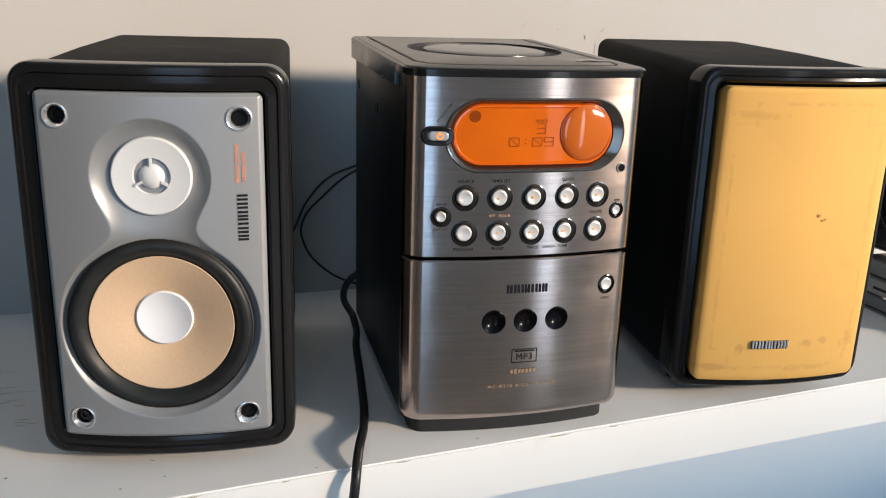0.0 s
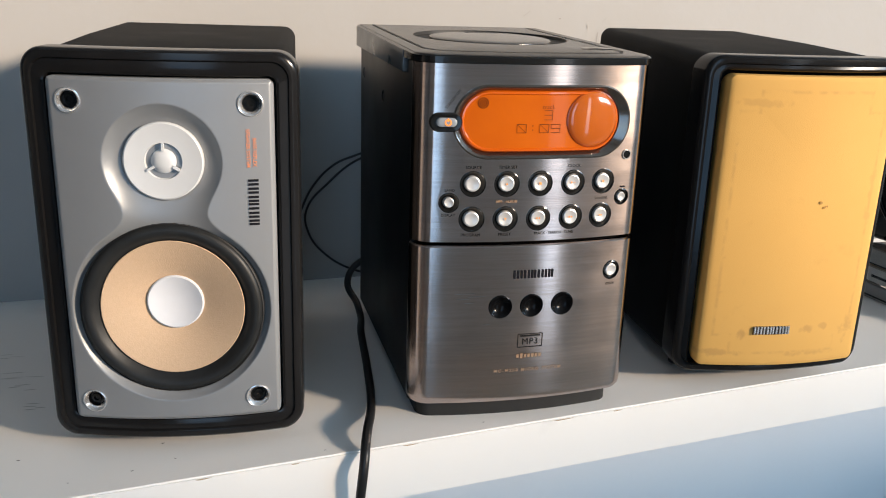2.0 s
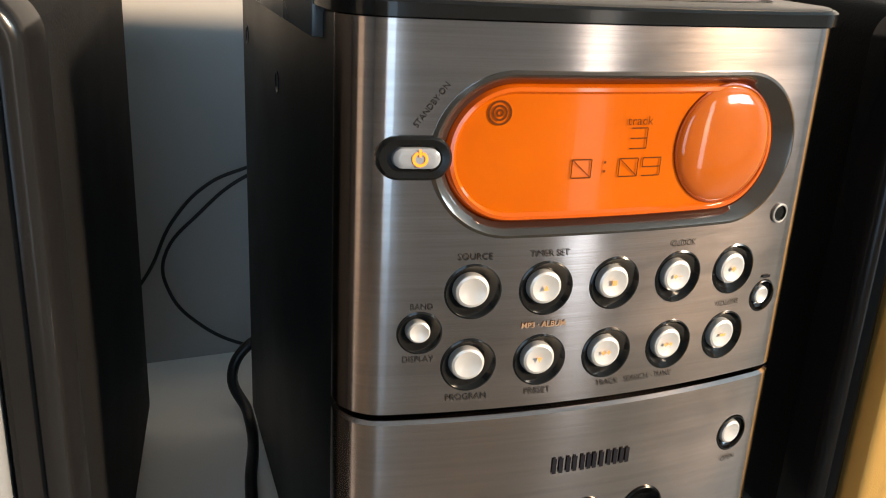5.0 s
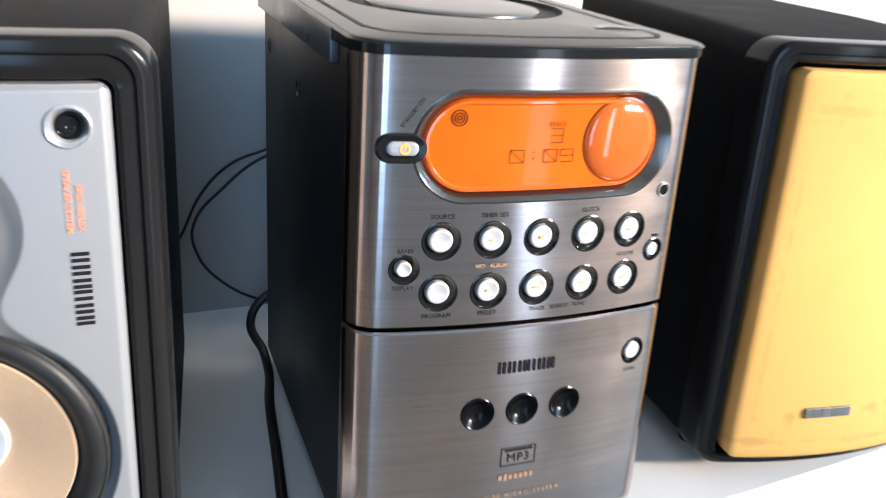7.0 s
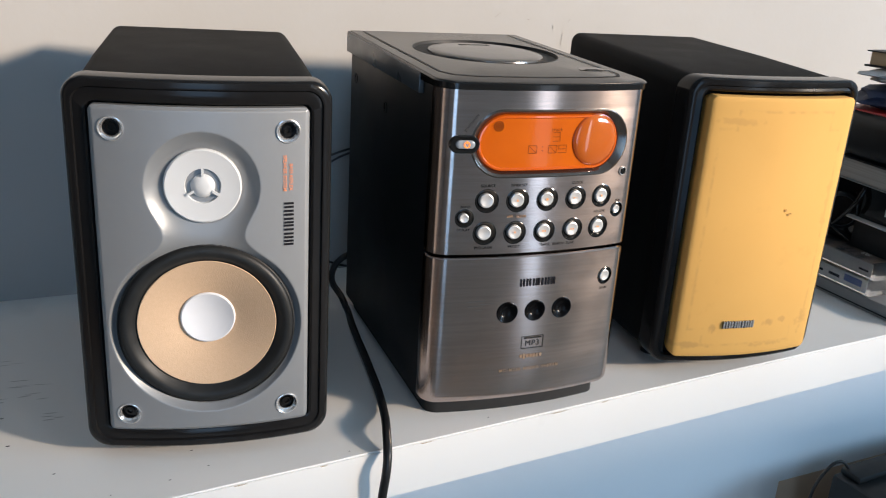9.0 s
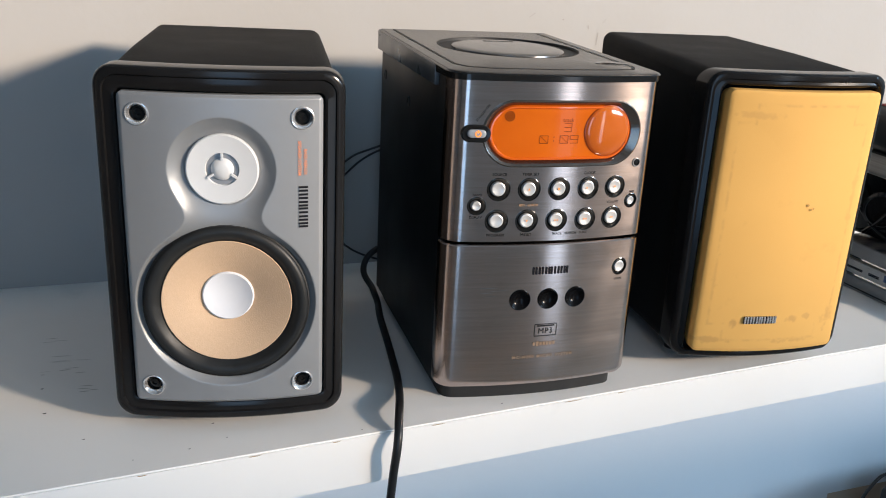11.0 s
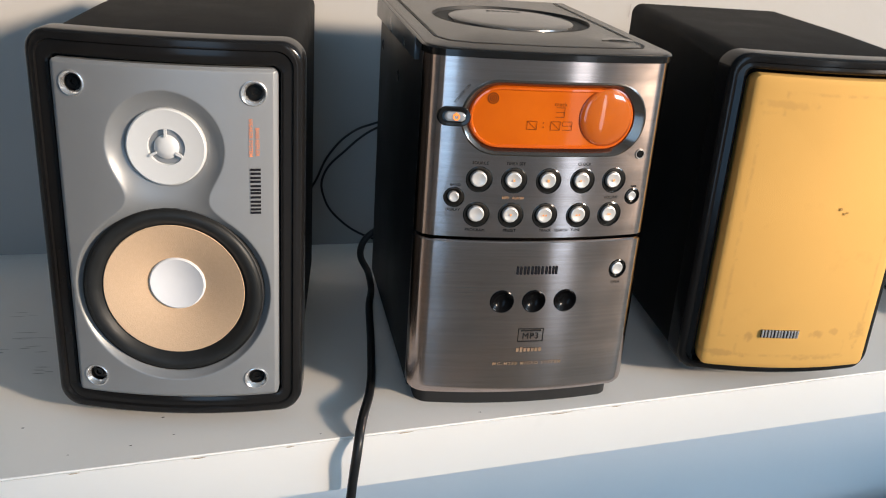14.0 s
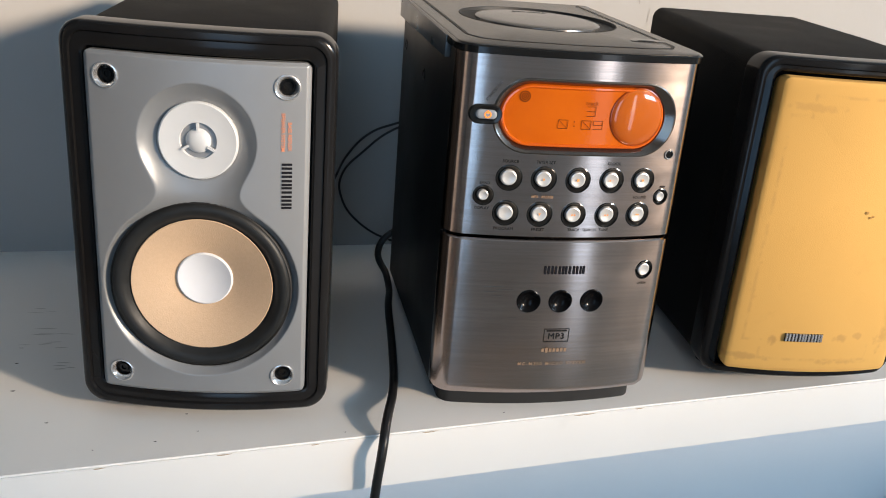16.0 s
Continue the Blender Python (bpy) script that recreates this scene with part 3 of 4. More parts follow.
ring = [e for e in bm.edges if e.is_boundary and min(PW - abs(e.verts[0].co.x - PX), PH - abs(e.verts[0].co.z - PZ)) < 0.001]
ext = bmesh.ops.extrude_edge_only(bm, edges=ring)
for v in ext["geom"]:
    if isinstance(v, bmesh.types.BMVert):
        v.co.y += 0.006
plate = part("faceplate", bm, PLATE_SILVER, speaker, "satin silver front plate with a moulded waveguide", True, 60)
WB = bow(WOOF[0])
woofer = part("woofer", lathe(*WOOF, [(0.0533, -WB - 0.0075), (0.0531, -WB - 0.0050), (0.0525, -WB - 0.0046), (0.0520, -WB - 0.0085)], flat, 72), MATT_BLACK, speaker, "round woofer with tan cone and white dust cap")
part("surround", lathe(*WOOF, [(0.0527, -WB - 0.0066), (0.0522, -WB - 0.0048), (0.0508, -WB - 0.0034), (0.0488, -WB - 0.0028), (0.0466, -WB - 0.0033), (0.0446, -WB - 0.0048), (0.0428, -WB - 0.0068), (0.0418, -WB - 0.0073), (0.0411, -WB - 0.0068)], flat, 72), RUBBER, woofer, "black rubber roll surround")
CW = (WOOF[0], WOOF[1] + 0.0006)
part("cone", lathe(*CW, [(0.0417, -WB - 0.0064), (0.0413, -WB - 0.0061), (0.037, -WB - 0.0075), (0.028, -WB - 0.0108), (0.020, -WB - 0.0140), (0.0145, -WB - 0.0162)], flat, 72), CONE_TAN, woofer, "tan paper cone")
part("dust_cap", lathe(CW[0], CW[1] + 0.0010, [(0.0169, -WB - 0.0158), (0.0167, -WB - 0.0140), (0.0159, -WB - 0.0135), (0.0149, -WB - 0.0139), (0.012, -WB - 0.0149), (0.008, -WB - 0.0160), (0.004, -WB - 0.0166), (0, -WB - 0.0168)], flat, 48), CAP_WHITE, woofer, "white dished dust cap")
TB = bow(TWEET[0]) + 0.0062
tweeter = part("tweeter", lathe(*TWEET, [(0.0224, -TB - 0.001), (0.0222, -TB + 0.0016), (0.0214, -TB + 0.0022), (0.016, -TB + 0.0014), (0.0105, -TB + 0.0012), (0.0098, -TB - 0.0010), (0.0096, -TB - 0.004), (0, -TB - 0.004)], flat, 56), TWEETER_WHITE, speaker, "white tweeter plate with three ribs")
part("dome", lathe(*TWEET, [(0.0072, -TB - 0.003), (0.0070, -TB + 0.0004), (0.0055, -TB + 0.0020), (0.003, -TB + 0.0028), (0, -TB + 0.0030)], flat, 32), TWEETER_WHITE, tweeter)
for a in (90, 210, 330):
    bm = bmesh.new()
    c, s = math.cos(radians(a)), math.sin(radians(a))
    box(bm, 0.0060, 0.0104, -0.0012, 0.0010, -0.0007, 0.0007)
    bmesh.ops.transform(bm, matrix=Matrix.Translation((TWEET[0], TB - 0.0012, TWEET[1])) @ pose(0, 0, 0, 0, -a, 0), verts=bm.verts)
    part("rib", bm, TWEETER_WHITE, tweeter, "", False)
for x, z in SCREWS:
    cup = part("screw_cup", lathe(x, z, [(0.0074, -0.0002), (0.0072, 0.0006), (0.0067, 0.0008), (0.0062, 0.0005), (0.0047, -0.0022)], bow, 32), BRIGHT_SILVER, speaker, "bright chamfered screw hole")
    part("hole", lathe(x, z, [(0.0049, -0.0019), (0.0046, -0.0024), (0.0044, -0.0040), (0.0030, -0.0040), (0.0028, -0.0032), (0.0016, -0.0032), (0.0014, -0.0042), (0, -0.0042)], bow, 24), GLOSS_BLACK, cup, "black socket screw")
part("lettering", letters("BASS REFLEX", 0.0029, 0.0540, 0.1882, bow, 0.0005, -90, 1.0, 0.00004), INK_ORANGE, plate, "small orange print")
part("lettering", letters("SPEAKER SYSTEM", 0.0029, 0.0504, 0.1905, bow, 0.0005, -90, 1.0, 0.00004), INK_ORANGE, plate, "small orange print")
badge(0.0528, 0.1590, 0.0282, 0.0058, INK_DARK, plate, bow, 0.0005, -90)


def bow_grille(x):
    return -0.0082 + 0.0074 * ((x - 0.006) / 0.0636) ** 2


speaker_b = thing("loudspeaker", pose(0.43, 0.4925, SHELF, 0, 0, -9.0), "black bookshelf loudspeaker with stained yellow cloth grille", "loudspeaker", "pair of loudspeakers")
RX_ = 0.0055
cabinet(speaker_b, RX_, 0.0072, 0.0735, 0.243, 0.0115, 0.2445, 0.0075, 0.014)
bezel(speaker_b, RX_, 0.0130, 0.2448, 0.0758, (0.0076, 0.1266, 0.0650, 0.1070))
GX, GZ, GW, GH = 0.0080, 0.1264, 0.0636, 0.1060
grille = part("grille", loft([(GX, GZ, GW - 0.001, GH - 0.001, 0.006, -0.016), (GX, GZ, GW, GH, 0.0045, -0.010), (GX, GZ, GW, GH, 0.0045, -0.0016), (GX, GZ, GW - 0.0004, GH - 0.0004, 0.0043, -0.0005),
                           (GX, GZ, GW - 0.0014, GH - 0.0014, 0.0040, 0.0), (GX, GZ, GW - 0.004, GH - 0.004, 0.0036, 0.0002), (GX, GZ, GW - 0.010, GH - 0.010, 0.003, 0.0003)], bow_grille, False, True, None, 8, 14), CLOTH, speaker_b, "yellow cloth grille with brown stains")
for k, bw in MARK:
    for e in ((-0.30, 0.30) if bw > 0.08 else (0.0,)):
        x = -0.0030 - 0.01425 + 0.0285 * (k + e * bw)
        part("mark_stroke", solid(x - 0.0008, x + 0.0008, bow_grille(x) - 0.0019, bow_grille(x) - 0.0002, 0.0460, 0.0520, 0.0003, 1), BRIGHT_SILVER, grille)
part("mark_backing", slab(bmesh.new(), -0.0030, 0.0488, 0.0285, 0.0066, bow_grille, 0.0006, 0, 6), INK_DARK, grille)
for x, z, r in ((0.0208, 0.1447, 0.0012), (0.0240, 0.1412, 0.0009), (0.0262, 0.1420, 0.0007)):
    part("stain", lathe(x, z, [(r, 0.0006), (0, 0.0007)], bow_grille, 9), STAIN_BROWN, grille)


# ---- micro system ----
UX = 0.0035


def front(x):
    return -0.0049 + 0.0048 * ((x - UX) / 0.060) ** 2


def plan(inset=0.0, back=0.0165):
    """The front shell seen from above, from its left rear edge to its right rear edge."""
    half, r = 0.0780 - inset, 0.015 - inset
    pts = [(UX - half, back)]
    n = 12
    xc = half - r
    y0 = front(UX + xc) + inset
    for i in range(n + 1):
        a = radians(180 + 80 * i / n)
        pts.append((UX - xc + r * math.cos(a), y0 + r + r * math.sin(a) * 0.985))
    for i in range(1, 48):
        x = UX - xc + 0.002 + (2 * xc - 0.004) * i / 48
        pts.append((x, front(x) + inset))
    for i in range(n + 1):
        a = radians(280 + 80 * i / n)
        pts.append((UX + xc + r * math.cos(a), y0 + r + r * math.sin(a) * 0.985))
    pts.append((UX + half, back))
    return pts


def shell(levels, thick=0.004):
    """Closed front shell: levels of (z, inset)."""
    bm = bmesh.new()
    outer = [[bm.verts.new((x, y, z)) for x, y in plan(i)] for z, i in levels]
    inner = [[bm.verts.new((x, y, z)) for x, y in plan(thick)] for z in (levels[0][0], levels[-1][0])]
    loops = [inner[0]] + outer + [inner[1]]
    for a, b in zip(loops, loops[1:] + loops[:1]):
        for i in range(len(a) - 1):
            bm.faces.new((a[i], a[i + 1], b[i + 1], b[i]))
    for k in (0, -1):
        ring = [l[k] for l in loops]
        bm.faces.new(ring if k else list(reversed(ring)))
    bmesh.ops.recalc_face_normals(bm, faces=bm.faces)
    return bm


def cut(bm, cutter):
    """The closed mesh bm less the closed mesh cutter."""
    a, b = new("cut_a", mesh_of(bm, BRUSHED, False)), new("cut_b", mesh_of(cutter, BRUSHED, False))
    m = a.modifiers.new("cut", "BOOLEAN")
    m.operation, m.solver, m.object = "DIFFERENCE", "EXACT", b
    me = bpy.data.meshes.new_from_object(a.evaluated_get(bpy.context.evaluated_depsgraph_get()))
    out = bmesh.new()
    out.from_mesh(me)
    for ob in (a, b):
        old = ob.data
        bpy.data.objects.remove(ob)
        bpy.data.meshes.remove(old)
    bpy.data.meshes.remove(me)
    return out


def plug(bm, cx, cz, hw, hh, r):
    loft([(cx, cz, hw, hh, r, -0.03), (cx, cz, hw, hh, r, 0.03)], flat, True, True, bm, 8, 4)


unit = thing("micro_stereo_system", pose(0.2300, 0.4965, SHELF, 0, 0, -4.0), "brushed steel micro stereo with glowing orange display and black sides", "stereo")
bm = solid(UX - 0.0764, UX + 0.0764, 0.0168, 0.222, 0.010, 0.2380, 0.0016, 2)
body = part("body", bm, BLACK_BODY, unit, "black painted steel case")
bm = bmesh.new()
ring0 = [(x * 0.955 + UX * 0.045, y * 0.94 + 0.0065) for x, y in plan(0.004, 0.220)]
lo = [bm.verts.new((x, y, 0.0)) for x, y in ring0]
hi = [bm.verts.new((x, y, 0.0165)) for x, y in ring0]
for i in range(len(lo)):
    j = (i + 1) % len(lo)
    bm.faces.new((lo[i], lo[j], hi[j], hi[i]))
bm.faces.new(list(reversed(lo)))
bm.faces.new(hi)
part("base", bm, MATT_BLACK, unit, "black recessed plinth")

BX = (-0.0385, -0.0167, 0.0054, 0.0279, 0.0497)
BZ = (0.1649, 0.1422)
DC = (0.0065, 0.2035, 0.0592, 0.0229)
cutter = bmesh.new()
plug(cutter, *DC, DC[3])
for x in BX:
    for z in BZ:
        plug(cutter, x, z, 0.0082, 0.0082, 0.0082)
plug(cutter, -0.0532, 0.1529, 0.0064, 0.0064, 0.0064)
plug(cutter, 0.0646, 0.1537, 0.0052, 0.0056, 0.0052)
bmesh.ops.recalc_face_normals(cutter, faces=cutter.faces)
upper = part("control_panel", cut(shell([(0.1262, 0.0016), (0.1272, 0.0), (0.150, 0.0), (0.180, 0.0), (0.21, 0.0), (0.2385, 0.0)]), cutter), BRUSHED, unit, "brushed steel control panel", True, 30)
cutter = bmesh.new()
EYES = ((-0.0168, 0.0826), (0.0047, 0.0826), (0.0265, 0.0826))
for x, z in EYES:
    plug(cutter, x, z, 0.0078, 0.0078, 0.0078)
plug(cutter, 0.0619, 0.1032, 0.0062, 0.0068, 0.0062)
bmesh.ops.recalc_face_normals(cutter, faces=cutter.faces)
door = part("cassette_door", cut(shell([(0.0125, 0.005), (0.0135, 0.0022), (0.0160, 0.0004), (0.019, 0.0), (0.06, 0.0), (0.100, 0.0), (0.1235, 0.0), (0.1245, 0.0012)]), cutter), BRUSHED, unit, "brushed steel cassette door", True, 30)
# black backing behind all openings
bm = bmesh.new()
for z0, z1 in ((0.0150, 0.2370),):
    a = [[bm.verts.new((x, y + 0.0065, z)) for x, y in plan(0.0045, 0.03)] for z in (z0, z1)]
    for i in range(len(a[0]) - 1):
        bm.faces.new((a[0][i], a[0][i + 1], a[1][i + 1], a[1][i]))
part("inner_wall", bm, GLOSS_BLACK, unit)

# display
DX, DZ, DW, DH = DC
rim_ob = part("display_rim", loft([(DX, DZ, DW, DH, DH, -0.006), (DX, DZ, DW, DH, DH, 0.0006), (DX, DZ, DW - 0.0009, DH - 0.0009, DH, 0.0010), (DX, DZ, DW - 0.0018, DH - 0.0018, DH, 0.0004),
                              (DX - 0.001, DZ, DW - 0.0058, DH - 0.0036, DH, -0.0022), (DX - 0.0012, DZ, DW - 0.0066, DH - 0.0041, DH, -0.0060)], front, False, False, None, 20, 24), RIM_CLEAR, unit, "smoked chrome display surround")
LX, LZ, LW, LH = 0.0050, 0.2037, 0.0528, 0.0190
lcd = part("display", loft([(LX, LZ, LW - 0.0016, LH - 0.0016, LH, -0.0030), (LX, LZ, LW - 0.0022, LH - 0.0022, LH, -0.0016)], front, False, True, None, 20, 24), LCD, unit, "glowing orange liquid crystal display")
part("acrylic_edge", loft([(LX, LZ, LW, LH, LH, -0.006), (LX, LZ, LW, LH, LH, -0.0022), (LX, LZ, LW - 0.0008, LH - 0.0008, LH, -0.0008), (LX, LZ, LW - 0.0018, LH - 0.0018, LH, -0.0006), (LX, LZ, LW - 0.0027, LH - 0.0027, LH, -0.0017)],
                          front, False, False, None, 20, 24), ACRYLIC_EDGE, lcd, "red-orange rim of the clear cover")
LENS, DOME = 0.0174, 0.0038
part("lens", lathe(0.0390, 0.2050, [(LENS * math.sin(radians(a)), -0.0015 + DOME * math.cos(radians(a))) for a in (90, 84, 76, 66, 55, 43, 31, 20, 10)] + [(0, -0.0015 + DOME)], front, 56), LENS_ORANGE, lcd, "domed round magnifying lens")
part("lens_ring", lathe(0.0390, 0.2050, [(0.0181, -0.0016), (0.0179, -0.0010), (0.0174, -0.0008), (0.0171, -0.0012)], front, 56), LENS_EDGE, lcd)
bm = bmesh.new()
for r in (0.0031, 0.0019, 0.0008):
    lathe(-0.0338, 0.2151, [(r + 0.00028, -0.0013), (max(r - 0.00028, 0), -0.0013)], front, 24, bm)
part("disc_symbol", bm, LCD_INK, lcd)
part("digits", letters("track", 0.0036, 0.0083, 0.2127, front, -0.0012, 0, 1.1, 0.0), LCD_INK, lcd)
BARS = {"0": "abcdef", "3": "abcdg", "9": "abcdfg"}


def digit(ch, cx, cz, w=0.0060, h=0.0052, t=0.00036):
    bm = bmesh.new()
    for k in BARS[ch]:
        dx, dz, bw, bh = {"a": (0, h / 2, w, t), "b": (w / 2, h / 4, t, h / 2), "c": (w / 2, -h / 4, t, h / 2), "d": (0, -h / 2, w, t), "e": (-w / 2, -h / 4, t, h / 2), "f": (-w / 2, h / 4, t, h / 2), "g": (0, 0, w, t)}[k]
        slab(bm, cx + dx, cz + dz, bw, bh, front, -0.0012, 0, 1)
    if ch == "0":
        slab(bm, cx, cz, math.hypot(w, h) * 0.9, t * 0.8, front, -0.0012, -41, 1)
    part("digit", bm, LCD_INK, lcd)


digit("3", 0.0083, 0.2078, 0.0054, 0.0058)
digit("0", -0.0088, 0.1995)
digit("0", 0.0060, 0.1995)
digit("9", 0.0136, 0.1995)
for z in (0.1986, 0.2012):
    part("colon", slab(bmesh.new(), -0.0016, z, 0.0007, 0.0007, front, -0.0012, 0, 1), LCD_INK, lcd)

# power button
PC = (-0.0568, 0.2033)
power = part("power_button", loft([(*PC, 0.0100, 0.0059, 0.0059, -0.002), (*PC, 0.0100, 0.0059, 0.0059, 0.0008), (*PC, 0.0092, 0.0051, 0.0051, 0.0016), (*PC, 0.0072, 0.0036, 0.0036, 0.0014), (*PC, 0.0068, 0.0032, 0.0032, 0.0002)], front, False, True, None, 10, 4), GLOSS_BLACK, unit, "black oval power button with glowing symbol")
part("capsule", loft([(PC[0] + 0.0006, PC[1], 0.0064, 0.0029, 0.0029, 0.0), (PC[0] + 0.0006, PC[1], 0.0062, 0.0027, 0.0027, 0.0012), (PC[0] + 0.0006, PC[1], 0.0052, 0.0018, 0.0018, 0.0018)], front, False, True, None, 8, 4), ICE, power, "pale translucent capsule")
bm = bmesh.new()
for a in range(120, 421, 20):
    slab(bm, PC[0] + 0.0012 + 0.0017 * math.cos(radians(a)), PC[1] + 0.0017 * math.sin(radians(a)), 0.00075, 0.0007, front, 0.0020, a + 90, 1)
slab(bm, PC[0] + 0.0012, PC[1] + 0.0016, 0.0007, 0.0020, front, 0.0020, 0, 1)
part("power_symbol", bm, GLOW_ORANGE, power, "glowing orange power symbol")

# buttons
SIGNS = {(1, 0): "up", (2, 0): "square", (3, 0): "pair", (4, 0): "plus", (1, 1): "down", (2, 1): "two", (3, 1): "two", (4, 1): "minus"}


def button(name, x, z, outer, cap, sign=""):
    well = part(name, lathe(x, z, [(outer, -0.0045), (outer, 0.0002), (outer - 0.0005, 0.0004), (cap + 0.0016, -0.0012), (cap + 0.0006, -0.0022), (cap, -0.0024), (0, -0.0024)], front, 36), GLOSS_BLACK, unit, "pearl push button in a black ring")
    top_cap = part("cap", lathe(x, z, [(cap, -0.0024), (cap, -0.0008), (cap * 0.94, -0.0002), (cap * 0.8, 0.0001), (cap * 0.4, -0.0004), (0, -0.0006)], front, 32), CAP_SILVER, well, "domed pearl cap")
    bm = bmesh.new()
    if sign in ("up", "down"):
        d = 1 if sign == "up" else -1
        vs = [bm.verts.new((x + a, front(x) - 0.0003, z + b * d)) for a, b in ((-0.0009, -0.0007), (0.0009, -0.0007), (0, 0.0010))]
        bm.faces.new(vs)
    elif sign == "square":
        slab(bm, x, z, 0.0016, 0.0016, front, 0.0003, 0, 1)
    elif sign == "pair":
        slab(bm, x - 0.0010, z, 0.0011, 0.0011, front, 0.0003, 45, 1)
        slab(bm, x + 0.0010, z, 0.0012, 0.0003, front, 0.0003, 0, 1)
    elif sign == "two":
        for k in (-0.0012, 0.0010):
            slab(bm, x + k * 0.8, z, 0.0011, 0.0011, front, 0.0003, 45, 1)
    elif sign == "plus":
        slab(bm, x, z, 0.0017, 0.0008, front, 0.0003, 0, 1)
        slab(bm, x, z, 0.0008, 0.0017, front, 0.0004, 0, 1)
    elif sign == "minus":
        slab(bm, x, z, 0.0024, 0.0009, front, 0.0003, 0, 1)
    if sign:
        part("symbol", bm, SIGN_ORANGE, well)
    else:
        bm.free()


for i, x in enumerate(BX):
    for k, z in enumerate(BZ):
        button("button", x, z, 0.0083, 0.0051, SIGNS.get((i, k), ""))
button("button", -0.0532, 0.1529, 0.0065, 0.0034)
button("button", 0.0646, 0.1537, 0.0054, 0.0031)
button("open_button", 0.0619, 0.1032, 0.0064, 0.0043)
infra = part("infrared_window", lathe(0.0656, 0.1818, [(0.0030, 0.0), (0.0030, 0.0006), (0.0024, 0.0008), (0.0022, 0.0003), (0, 0.0003)], front, 24), GLOSS_BLACK, unit)
part("rim", lathe(0.0656, 0.1818, [(0.0032, 0.0), (0.0032, 0.0007), (0.0028, 0.0009), (0.0024, 0.0007)], front, 24), GREY_PLASTIC, infra, "thin grey ring")
for x, z in EYES:
    part("eye", lathe(x, z, [(0.0080, -0.004), (0.0080, 0.0004), (0.0075, 0.0007), (0.0066, 0.0001), (0.0050, -0.0016), (0.0028, -0.0026), (0, -0.0030)], front, 36), EYE_BLACK, door, "dished glossy black spot")

for words, size, x, z, spin in (("SOURCE", 0.0031, -0.0385, 0.1753, 0), ("TIMER SET", 0.0031, -0.0165, 0.1755, 0), ("CLOCK", 0.0031, 0.0280, 0.1757, 0), ("BAND", 0.0028, -0.0530, 0.1608, 0), ("DISPLAY", 0.0028, -0.0535, 0.1447, 0),
                                ("PROGRAM", 0.0031, -0.0388, 0.1318, 0), ("PRESET", 0.0031, -0.0167, 0.1320, 0), ("TRACK \u00b7 SEARCH \u00b7 TUNE", 0.0029, 0.0166, 0.1321, 0), ("VOLUME", 0.0028, 0.0492, 0.1536, 0), ("STANDBY\u00b7ON", 0.0026, -0.0526, 0.2172, 54)):
    part("lettering", letters(words, size * 0.86, x, z, front, 0.0004, spin, 1.0, 0.0), INK_SOFT, upper)
part("lettering", letters("MP3 \u00b7 ALBUM", 0.0024, -0.0165, 0.1536, front, 0.0004), INK_AMBER, upper)
part("lettering", slab(bmesh.new(), 0.0648, 0.1605, 0.0035, 0.0010, front, 0.0004), INK_DARK, upper)
badge(0.0048, 0.1046, 0.0285, 0.0055, INK_DARK, door, front, 0.0005)
part("lettering", letters("OPEN", 0.0025, 0.0617, 0.0935, front, 0.0004, 0, 1.0, 0.0), INK_SOFT, door)
part("lettering", letters("MP3", 0.0062, 0.0052, 0.0570, front, 0.0004, 0, 1.1, 0.0), INK_SOFT, door)
bm = bmesh.new()
for x, z, w, h in ((0.0052, 0.0625, 0.0175, 0.0004), (0.0052, 0.0532, 0.0175, 0.0004), (-0.0034, 0.0578, 0.0004, 0.0093), (0.0138, 0.0578, 0.0004, 0.0093), (0.0052, 0.0612, 0.0140, 0.0009)):
    slab(bm, x, z, w, h, front, 0.0004)
part("logo_box", bm, INK_SOFT, door)
bm = bmesh.new()
for k in range(7):
    slab(bm, -0.0030 + 0.0026 * k, 0.0470, 0.0018, 0.0026 if k != 1 else 0.0036, front, 0.0004, 0, 1)
part("lettering", bm, INK_AMBER, door)
part("lettering", letters("MC-M250 MICRO SYSTEM", 0.0031, 0.0048, 0.0368, front, 0.0004, 0, 1.45), INK_AMBER, door)

rail = part("side_strip", solid(UX - 0.0797, UX - 0.0755, 0.038, 0.2258, 0.2290, 0.2458, 0.0006), RAIL_GREY, unit, "satin grey rail under the lid")

for x, z, w in ((-0.0405, 0.0922, 0.013), (-0.0420, 0.0885, 0.008), (-0.0380, 0.0858, 0.006), (-0.0330, 0.0902, 0.011), (-0.0260, 0.0705, 0.006)):
    part("scratch", slab(bmesh.new(), x, z, w, 0.00028, front, 0.0002, 1.5), CHROME, door)

# lid
def lid_ring(inset, z, back=0.225):
    return [(x, y, z) for x, y in plan(inset, back - inset)]


WC, HOLE = (0.0080, 0.1240), 0.0568


def skirt(bm, spec):
    loops = [[bm.verts.new(p) for p in lid_ring(i, z)] for i, z in spec]
    for a, b in zip(loops, loops[1:]):
        for i in range(len(a)):
            j = (i + 1) % len(a)
            bm.faces.new((a[i], a[j], b[j], b[i]))
    return loops


bm = bmesh.new()
skirt(bm, ((0.002, 0.2385), (-0.0012, 0.2390), (-0.0012, 0.2460), (-0.0002, 0.2468), (0.0010, 0.2468)))
band = part("lid_band", bm, GLOSS_BLACK, unit, "glossy black band under the lid")
bm = bmesh.new()
outline = skirt(bm, ((0.0006, 0.2460), (0.0006, 0.2470), (0.0014, 0.2474)))[-1]
